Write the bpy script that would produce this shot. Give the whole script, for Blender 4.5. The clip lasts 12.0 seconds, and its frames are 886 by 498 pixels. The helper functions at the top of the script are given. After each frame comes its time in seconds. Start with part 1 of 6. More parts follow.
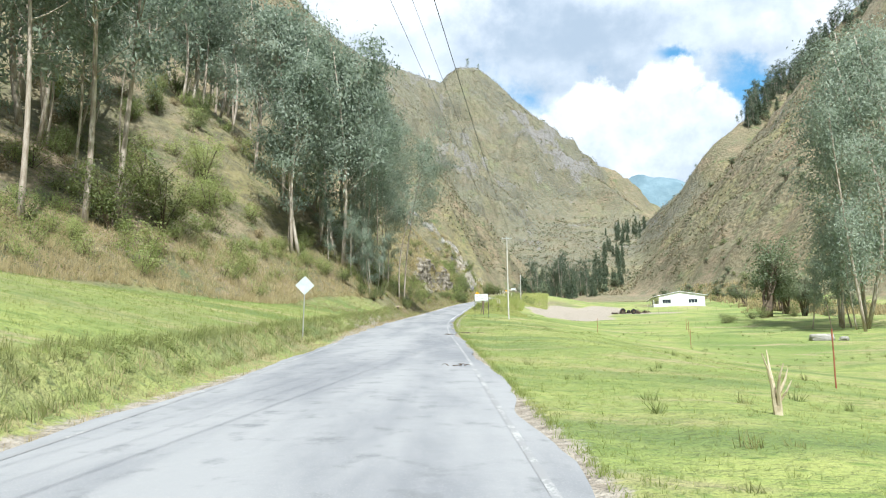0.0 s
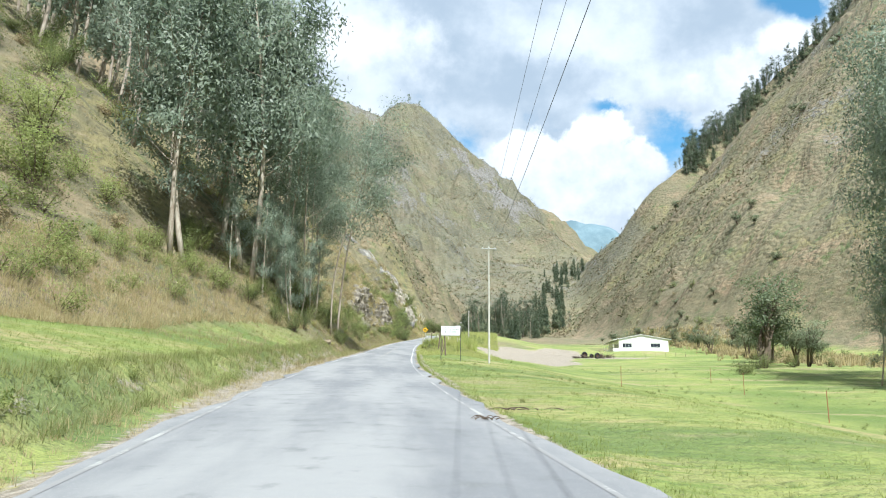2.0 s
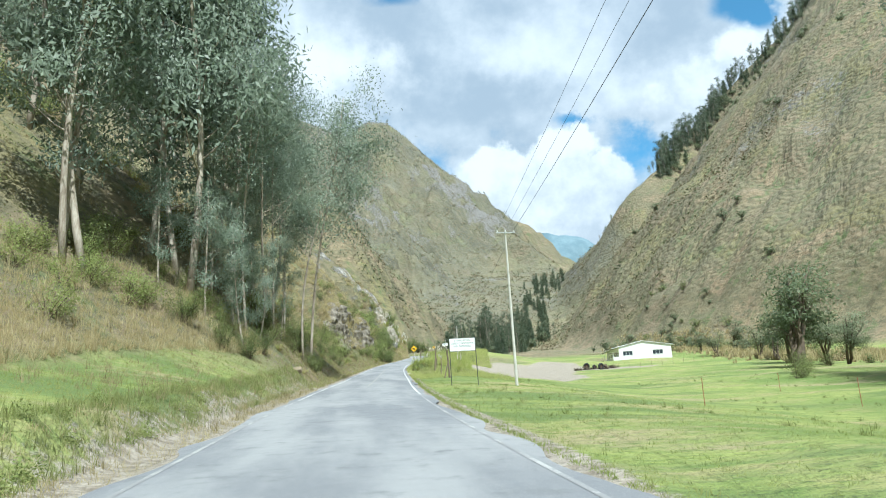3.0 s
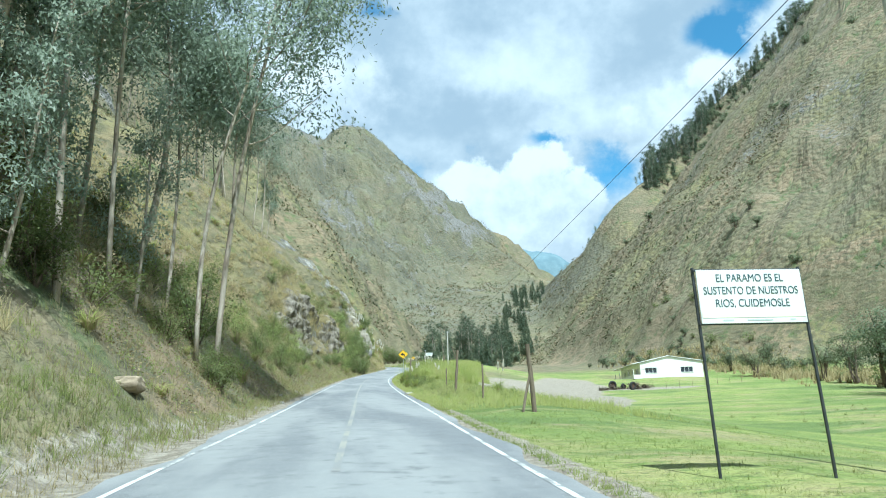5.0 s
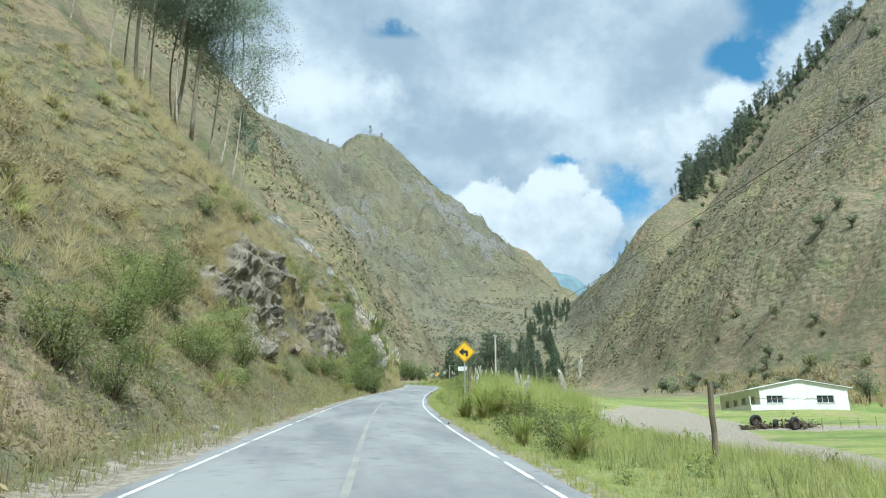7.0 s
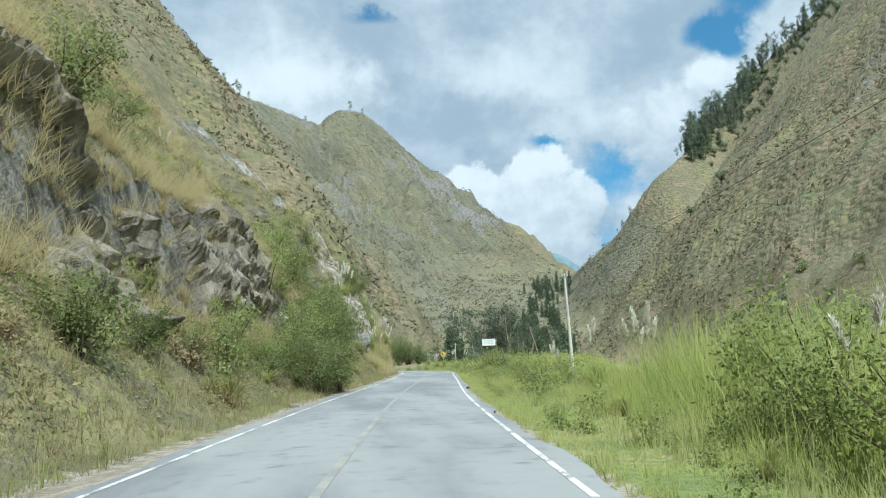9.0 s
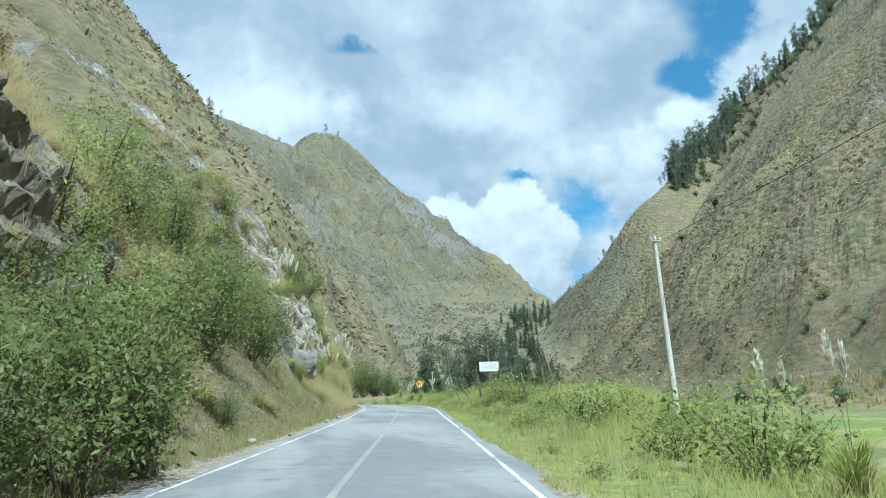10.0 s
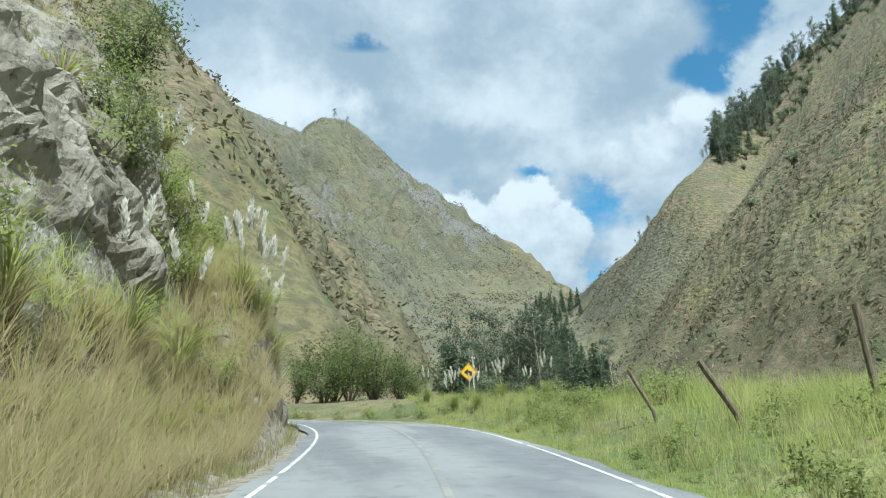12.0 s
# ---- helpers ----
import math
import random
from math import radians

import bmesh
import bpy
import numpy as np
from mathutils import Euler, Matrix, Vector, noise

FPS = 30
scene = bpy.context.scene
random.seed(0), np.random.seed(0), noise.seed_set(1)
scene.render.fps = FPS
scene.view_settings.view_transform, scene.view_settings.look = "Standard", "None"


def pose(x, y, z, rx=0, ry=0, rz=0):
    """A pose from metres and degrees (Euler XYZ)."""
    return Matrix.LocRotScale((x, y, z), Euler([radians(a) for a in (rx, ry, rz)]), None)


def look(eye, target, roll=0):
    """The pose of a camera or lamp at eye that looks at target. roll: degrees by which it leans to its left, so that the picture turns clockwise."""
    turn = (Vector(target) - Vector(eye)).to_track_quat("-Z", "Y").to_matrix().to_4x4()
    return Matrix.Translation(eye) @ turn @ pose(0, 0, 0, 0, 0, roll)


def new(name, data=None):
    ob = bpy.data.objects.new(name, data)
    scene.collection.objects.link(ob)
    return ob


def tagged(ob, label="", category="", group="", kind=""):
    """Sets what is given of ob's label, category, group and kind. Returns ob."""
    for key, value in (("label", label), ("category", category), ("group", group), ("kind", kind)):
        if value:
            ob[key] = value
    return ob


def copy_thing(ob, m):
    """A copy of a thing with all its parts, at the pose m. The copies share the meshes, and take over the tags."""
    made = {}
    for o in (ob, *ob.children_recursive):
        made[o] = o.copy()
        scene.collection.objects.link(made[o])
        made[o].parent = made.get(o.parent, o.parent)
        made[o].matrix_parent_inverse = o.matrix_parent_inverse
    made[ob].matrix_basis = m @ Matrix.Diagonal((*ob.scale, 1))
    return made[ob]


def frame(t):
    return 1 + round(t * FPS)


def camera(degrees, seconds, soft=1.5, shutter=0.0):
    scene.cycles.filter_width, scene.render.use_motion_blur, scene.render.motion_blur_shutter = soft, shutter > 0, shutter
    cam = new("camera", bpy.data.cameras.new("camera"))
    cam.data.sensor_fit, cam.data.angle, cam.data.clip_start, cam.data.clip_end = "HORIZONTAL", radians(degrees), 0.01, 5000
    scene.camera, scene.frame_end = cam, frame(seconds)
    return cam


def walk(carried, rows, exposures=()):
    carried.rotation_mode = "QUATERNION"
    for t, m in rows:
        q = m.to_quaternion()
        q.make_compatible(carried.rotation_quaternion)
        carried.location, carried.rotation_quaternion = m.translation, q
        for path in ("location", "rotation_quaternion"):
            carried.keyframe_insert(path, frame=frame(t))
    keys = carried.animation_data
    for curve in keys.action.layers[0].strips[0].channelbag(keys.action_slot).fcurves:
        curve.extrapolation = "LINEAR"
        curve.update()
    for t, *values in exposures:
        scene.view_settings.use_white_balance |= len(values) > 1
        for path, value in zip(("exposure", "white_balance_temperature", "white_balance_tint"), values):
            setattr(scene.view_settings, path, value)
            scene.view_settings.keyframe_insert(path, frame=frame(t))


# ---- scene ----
cam = camera(66.1, 12.0, soft=1.1)
METRES, EYE = 240.0, 1.45
ROWS = [
    (0.0, 0.0, 0.0, 0.0, 0.09, 9.08, 0.58),
    (0.5, -0.0026, 0.0231, 0.0013, -1.16, 10.17, 0.9),
    (1.0, -0.0048, 0.048, 0.0028, -3.03, 10.44, -1.31),
    (1.5, -0.0066, 0.0759, 0.0045, -4.0, 10.46, -1.9),
    (2.0, -0.0078, 0.1059, 0.0069, -5.83, 12.35, -0.57),
    (2.5, -0.0088, 0.1372, 0.009, -4.84, 10.65, 3.26),
    (3.0, -0.0093, 0.1689, 0.0118, -7.2, 13.94, 3.05),
    (5.0, -0.0065, 0.3097, 0.0229, -9.95, 14.96, 1.79),
    (5.5, -0.0046, 0.3534, 0.0271, -10.15, 17.29, 0.42),
    (6.0, -0.0018, 0.398, 0.0305, -7.5, 17.82, 0.21),
    (6.5, 0.0013, 0.4428, 0.0341, -8.9, 16.79, -0.33),
    (8.5, 0.0164, 0.6273, 0.0509, -9.94, 16.32, 1.33),
    (9.0, 0.0226, 0.6778, 0.0559, -9.72, 15.32, 2.43),
    (9.5, 0.0298, 0.7288, 0.0613, -12.15, 18.31, 1.75),
    (10.0, 0.0373, 0.7796, 0.0666, -12.26, 17.84, 1.67),
    (10.5, 0.045, 0.8322, 0.0724, -13.48, 19.07, 2.01),
    (11.0, 0.0527, 0.8842, 0.0778, -14.19, 18.47, 1.58),
    (11.5, 0.0603, 0.9365, 0.0836, -12.7, 17.52, 1.22),
    (12.0, 0.0674, 0.991, 0.0896, -11.14, 17.66, 1.67),
]
EXPOSURES = [(0.0, 1.0, 5850, 7), (2.8, 0.92, 5750, 4), (3.2, 0.78, 5400, -3), (5.0, 0.85, 5250, -6), (6.0, 0.8, 5250, -6), (6.7, 0.66, 5450, -3), (9.0, 0.58, 5550, -2), (9.6, 0.68, 5250, -5), (11.0, 0.66, 5250, -5), (11.6, 0.57, 5550, -2), (12.0, 0.57, 5550, -2)]
walk(cam, [(t, pose(METRES * x, METRES * y, EYE + METRES * z, 90 + pitch, roll, yaw)) for t, x, y, z, yaw, pitch, roll in ROWS], EXPOSURES)

# ---- sky and sun ----
SUN_ELEVATION, SUN_AZIMUTH = radians(60), radians(166)  # azimuth from +y towards +x


def build_sky():
    world = bpy.data.worlds.new("sky")
    scene.world = world
    world.use_nodes = True
    nt = world.node_tree
    nt.nodes.clear()

    def node(kind, **values):
        n = nt.nodes.new(kind)
        for k, v in values.items():
            n.inputs[k].default_value = v
        return n

    def maths(op, a, b=None, c=None, clamp=False):
        n = nt.nodes.new("ShaderNodeMath")
        n.operation, n.use_clamp = op, clamp
        for i, v in enumerate((a, b, c)):
            if v is None:
                continue
            if isinstance(v, (int, float)):
                n.inputs[i].default_value = v
            else:
                nt.links.new(v, n.inputs[i])
        return n.outputs[0]

    def ramp(value, lo, hi):
        n = nt.nodes.new("ShaderNodeMapRange")
        n.interpolation_type = "SMOOTHSTEP"
        nt.links.new(value, n.inputs[0])
        n.inputs[1].default_value, n.inputs[2].default_value = lo, hi
        return n.outputs[0]

    def mix(fac, a, b):
        n = nt.nodes.new("ShaderNodeMix")
        n.data_type = "RGBA"
        for sock, v in ((n.inputs[0], fac), (n.inputs[6], a), (n.inputs[7], b)):
            if isinstance(v, (int, float, tuple)):
                sock.default_value = v
            else:
                nt.links.new(v, sock)
        return n.outputs[2]

    out = node("ShaderNodeOutputWorld")
    back = node("ShaderNodeBackground", Strength=0.1)
    nt.links.new(back.outputs[0], out.inputs[0])
    sky = node("ShaderNodeTexSky")
    sky.sky_type, sky.sun_disc = "NISHITA", False
    sky.sun_elevation, sky.sun_rotation = SUN_ELEVATION, SUN_AZIMUTH
    sky.altitude, sky.air_density, sky.dust_density, sky.ozone_density = 2600, 1.0, 0.6, 2.0
    coord = node("ShaderNodeTexCoord")
    split = node("ShaderNodeSeparateXYZ")
    nt.links.new(coord.outputs["Generated"], split.inputs[0])
    lift = maths("ADD", maths("MAXIMUM", split.outputs[2], 0.0), 0.22)
    flat = node("ShaderNodeCombineXYZ")
    nt.links.new(maths("DIVIDE", split.outputs[0], lift), flat.inputs[0])
    nt.links.new(maths("DIVIDE", split.outputs[1], lift), flat.inputs[1])
    flat.inputs[2].default_value = 3.7
    big = node("ShaderNodeTexNoise", Scale=1.25, Detail=9.0, Roughness=0.58, Distortion=0.25)
    nt.links.new(flat.outputs[0], big.inputs["Vector"])
    fine = node("ShaderNodeTexNoise", Scale=9.0, Detail=8.0, Roughness=0.6)
    nt.links.new(coord.outputs["Generated"], fine.inputs["Vector"])

    # azimuth (from +y to +x) and elevation in degrees
    az = maths("MULTIPLY", maths("ARCTAN2", split.outputs[0], split.outputs[1]), 57.2958)
    el = maths("MULTIPLY", maths("ARCSINE", split.outputs[2]), 57.2958)
    wob = maths("MULTIPLY", maths("SUBTRACT", fine.outputs[0], 0.5), 7.0)

    def lobe(a, e, wa, we):
        """A soft patch of sky about a direction; half widths in degrees."""
        da = maths("DIVIDE", maths("ADD", maths("SUBTRACT", az, float(a)), wob), float(wa))
        de = maths("DIVIDE", maths("ADD", maths("SUBTRACT", el, float(e)), maths("MULTIPLY", wob, 0.5)), float(we))
        q = maths("ADD", maths("MULTIPLY", da, da), maths("MULTIPLY", de, de))
        return maths("POWER", 2.718, maths("MULTIPLY", q, -1.0))

    density = maths("ADD", big.outputs[0], maths("MULTIPLY", maths("SUBTRACT", fine.outputs[0], 0.5), 0.55))
    for a, e, wa, we, k in [(20.6, 23.9, 2.2, 0.9, 0.30), (25.0, 20.6, 2.6, 2.6, 0.19), (4.0, 34.0, 4.6, 1.0, 0.30), (34.5, 29.9, 2.4, 1.3, 0.30), (38.5, 32.5, 3.0, 2.6, 0.34), (36.8, 28.6, 1.8, 1.6, 0.34), (36.5, 37.0, 4.0, 3.0, 0.24), (23.5, 27.6, 1.6, 1.1, 0.10)]:
        density = maths("SUBTRACT", density, maths("MULTIPLY", lobe(a, e, wa, we), k))
    for g in [(16, 18.5, 5, 3.5), (11, 14, 6, 4), (-3, 29, 8, 4), (29, 25.5, 3, 2.5), (12, 28, 8, 3)]:
        density = maths("ADD", density, maths("MULTIPLY", lobe(*g), 0.14))
    cover = ramp(density, 0.26, 0.47)
    shade = node("ShaderNodeTexNoise", Scale=2.2, Detail=7.0, Roughness=0.55)
    nt.links.new(flat.outputs[0], shade.inputs["Vector"])
    thick = maths("ADD", maths("MULTIPLY", shade.outputs[0], 0.6), maths("MULTIPLY", fine.outputs[0], 0.4))
    for a, e, wa, we, k in [(13, 26.5, 7, 2.0, -0.11), (16, 15.0, 7, 1.6, -0.06), (5, 24.5, 6, 1.6, -0.05)]:
        thick = maths("ADD", thick, maths("MULTIPLY", lobe(a, e, wa, we), k))
    thick = ramp(maths("SUBTRACT", thick, maths("MULTIPLY", ramp(el, 26.0, 40.0), 0.07)), 0.36, 0.62)
    cloud = mix(thick, (2.9, 3.35, 3.85, 1), (5.5, 5.65, 5.8, 1))
    deep = nt.nodes.new("ShaderNodeMix")
    deep.data_type, deep.blend_type = "RGBA", "MULTIPLY"
    deep.inputs[0].default_value = 1.0
    nt.links.new(sky.outputs[0], deep.inputs[6])
    deep.inputs[7].default_value = (0.95, 1.45, 1.28, 1)
    colour = mix(cover, deep.outputs[2], cloud)
    # heaped clouds: round tops with crisp bright edges over greyer bases
    billow = node("ShaderNodeTexNoise", Scale=22.0, Detail=6.0, Roughness=0.55)
    nt.links.new(coord.outputs["Generated"], billow.inputs["Vector"])
    curl = maths("ADD", maths("MULTIPLY", maths("SUBTRACT", fine.outputs[0], 0.5), 0.9), maths("MULTIPLY", maths("SUBTRACT", billow.outputs[0], 0.5), 0.5))
    for base, tall, soft, heaps in [(24.5, 7.0, 0.75, [(-3.0, 28.2, 4.6), (3.5, 28.4, 4.0), (-8.0, 26.0, 5.0)]), (23.0, 5.2, 0.35, [(34.6, 25.4, 3.1), (31.0, 24.4, 2.8), (37.5, 23.5, 3.2), (27.5, 23.8, 1.9)]),
                                    (14.0, 9.5, 0.17, [(13.2, 18.9, 3.9), (18.6, 19.1, 4.1), (21.9, 17.9, 3.5), (10.0, 16.0, 5.0), (20.0, 14.5, 4.5)])]:
        inside = -1.0
        for a, e, r in heaps:
            da = maths("DIVIDE", maths("SUBTRACT", az, float(a)), float(r) * 1.06)
            de = maths("DIVIDE", maths("SUBTRACT", el, float(e)), float(r))
            inside = maths("MAXIMUM", inside, maths("SUBTRACT", 1.0, maths("SQRT", maths("ADD", maths("MULTIPLY", da, da), maths("MULTIPLY", de, de)))))
        body = ramp(maths("ADD", inside, maths("MULTIPLY", curl, 1.5)), 0.02, 0.02 + soft)
        sunny = ramp(maths("ADD", maths("DIVIDE", maths("SUBTRACT", el, float(base)), float(tall)), maths("MULTIPLY", curl, 2.6)), -0.3, 0.9)
        colour = mix(body, colour, mix(sunny, (3.5, 3.85, 4.25, 1), (6.0, 6.05, 6.1, 1)))
    nt.links.new(colour, back.inputs["Color"])
    sun = new("sun", bpy.data.lights.new("sun", "SUN"))
    sun.data.energy, sun.data.angle, sun.data.color = 4.6, radians(0.6), (1.0, 0.95, 0.87)
    way = Vector((math.sin(SUN_AZIMUTH) * math.cos(SUN_ELEVATION), math.cos(SUN_AZIMUTH) * math.cos(SUN_ELEVATION), math.sin(SUN_ELEVATION)))
    sun.matrix_world = look(way * 100, (0, 0, 0))


build_sky()

# ---- the lie of the land ----
ROAD_Y = [-120, -60, 0, 25, 45, 65, 84, 97, 116, 141, 160, 172, 190, 213, 224, 240, 250, 258, 266, 272, 277, 281, 284, 285.5, 286]
ROAD_X = [-1.0, -1.4, -1.8, -2.0, -2.5, -2.3, -1.4, -.5, .6, 2.3, 4.0, 5.6, 8.3, 12.5, 14.4, 17.1, 18.6, 19.5, 20.0, 19.6, 17.5, 12, 3, -10, -40]
RISE_Y = [-400, -120, 0, 18, 40, 74, 95, 106, 150, 175, 200, 225, 238, 256, 270, 285, 310, 420, 520, 650, 820, 1200, 2200]
RISE_Z = [-22, -7, 0, 1.1, 2.8, 5.5, 7.3, 8.2, 12.2, 14.8, 17.4, 20.1, 21.5, 23.3, 24.85, 26.4, 28.2, 39, 56, 105, 165, 190, 240]
HALF_ROAD = 2.95


def smooth(a, b, v):
    w = np.clip((v - a) / (b - a), 0, 1)
    return w * w * (3 - 2 * w)


def lattice(ix, iy, seed):
    h = (ix * 374761393 + iy * 668265263 + seed * 974711) & 0x7FFFFFFF
    h = ((h ^ (h >> 13)) * 1274126177) & 0x7FFFFFFF
    return ((h ^ (h >> 16)) & 0xFFFF) / 32767.5 - 1


def grain(x, y, size, seed=0):
    x, y = np.asarray(x, float) / size, np.asarray(y, float) / size
    ix, iy = np.floor(x).astype(np.int64), np.floor(y).astype(np.int64)
    fx, fy = x - ix, y - iy
    fx, fy = fx * fx * (3 - 2 * fx), fy * fy * (3 - 2 * fy)
    a, b = lattice(ix, iy, seed), lattice(ix + 1, iy, seed)
    c, d = lattice(ix, iy + 1, seed), lattice(ix + 1, iy + 1, seed)
    return (a + (b - a) * fx) * (1 - fy) + (c + (d - c) * fx) * fy


def fbm(x, y, size, octaves=4, seed=0):
    total, amp = 0, 1.0
    for k in range(octaves):
        total = total + amp * grain(x, y, size / 2 ** k, seed + k)
        amp *= 0.5
    return total


def _curve(ys, xs, n=900):
    """A smooth line through the road's points, as two columns."""
    ys, xs = np.array(ys, float), np.array(xs, float)
    seg = np.concatenate([[0], np.cumsum(np.hypot(np.diff(xs), np.diff(ys)))])
    q = np.linspace(0, seg[-1], n)
    x, y = np.interp(q, seg, xs), np.interp(q, seg, ys)
    k = np.ones(25) / 25
    pad = lambda v: np.convolve(np.concatenate([2 * v[0] - v[12:0:-1], v, 2 * v[-1] - v[-2:-14:-1]]), k, "valid")
    for _ in range(2):
        x, y = pad(x), pad(y)
    return x, y


LINE_X, LINE_Y = _curve(ROAD_Y, ROAD_X)
_RQ = np.arange(-400, 2201, 2.0)
_RV = np.interp(_RQ, RISE_Y, RISE_Z)
_RV = np.convolve(np.pad(_RV, 8, mode="edge"), np.ones(17) / 17, "valid")


def rise(y):
    """The height of the road and the valley floor."""
    return np.interp(y, _RQ, _RV)


def across(x, y):
    """The distance from the road's middle, to the right positive."""
    x, y = np.asarray(x, float), np.asarray(y, float)
    shape, x, y = x.shape, x.ravel(), y.ravel()
    tx, ty = np.gradient(LINE_X), np.gradient(LINE_Y)
    n = np.hypot(tx, ty)
    if x.size <= 64:  # a few points: all the line at once
        dx, dy = x[:, None] - LINE_X[None, ::2], y[:, None] - LINE_Y[None, ::2]
        i = np.argmin(dx * dx + dy * dy, axis=1)
        k = np.arange(len(x))
        dx, dy, i = dx[k, i], dy[k, i], 2 * i
        return (np.hypot(dx, dy) * np.where(dx * ty[i] - dy * tx[i] >= 0, 1, -1)).reshape(shape)
    best, side = np.full(x.shape, 1e18), np.zeros(x.shape)
    for i in range(0, len(LINE_X), 2):
        dx, dy = x - LINE_X[i], y - LINE_Y[i]
        d = dx * dx + dy * dy
        near = d < best
        best = np.where(near, d, best)
        side = np.where(near, dx * ty[i] / n[i] - dy * tx[i] / n[i], side)
    return (np.sqrt(best) * np.where(side >= 0, 1, -1)).reshape(shape)


def ridge(x, y, crest, fall, carve=0.0, flute=0.0):
    """A mountain: crest points (x, y, z), and how steeply its flanks fall away. carve: the relief of its gullies. flute: the depth of ribs running down its flanks."""
    out, s0 = np.full(np.shape(x), -1e9), 0.0
    for (ax, ay, az), (bx, by, bz) in zip(crest, crest[1:]):
        ex, ey = bx - ax, by - ay
        w = np.clip(((x - ax) * ex + (y - ay) * ey) / (ex * ex + ey * ey), 0, 1)
        d = np.hypot(x - ax - w * ex, y - ay - w * ey)
        d = np.sqrt(d * d + 64) - 8
        side = az + (bz - az) * w - fall * d - np.minimum(d * 0.16, 26) * carve
        if flute:
            s = s0 + w * math.hypot(ex, ey)
            side = side - np.minimum(d * 0.2, flute) * np.abs(fbm(s + 0.25 * d, 0.3 * d, 52, 2, 61))
        out = np.maximum(out, side)
        s0 += math.hypot(ex, ey)
    return out


def fall_line(x, y):
    """How far across and how far down its flank each point lies, on the mountain that governs there."""
    tops = np.stack([ridge(x, y, crest, fall) for crest, fall in ((CREST_RIGHT, 1.107), (CREST_PEAK, 0.94), (CREST_LEFT, 1.29))])
    which = np.argmax(tops, axis=0)
    fx, fy = np.where(which == 0, -0.84, 0.7), np.where(which == 0, -0.54, -0.71)
    return x * -fy + y * fx, x * fx + y * fy


CREST_RIGHT = [(212, 740, 135), (255, 660, 177), (267, 613, 206), (341, 657, 263), (419, 698, 342), (517, 655, 436), (577, 409, 548), (620, 298, 542), (659, 55, 516), (659, -301, 481)]
CREST_PEAK = [(-354, 887, 719), (-201, 975, 512), (-137, 1045, 490), (6, 1083, 453), (34, 1112, 496), (60, 1122, 498), (146, 1000, 338), (235, 800, 174)]
CREST_LEFT = [(-50, 600, 226), (-71, 559, 247), (-145, 433, 296), (-202, 300, 280), (-255, 99, 279), (-272, -202, 260)]
CREST_FAR = [(-900, 2050, 420), (300, 2000, 380), (800, 2020, 420), (1500, 1900, 600)]


def meadow_foot(y):
    """How far from the road's edge the wooded slope begins."""
    return 15 - 6 * smooth(40, 58, y) - 5 * smooth(68, 90, y)


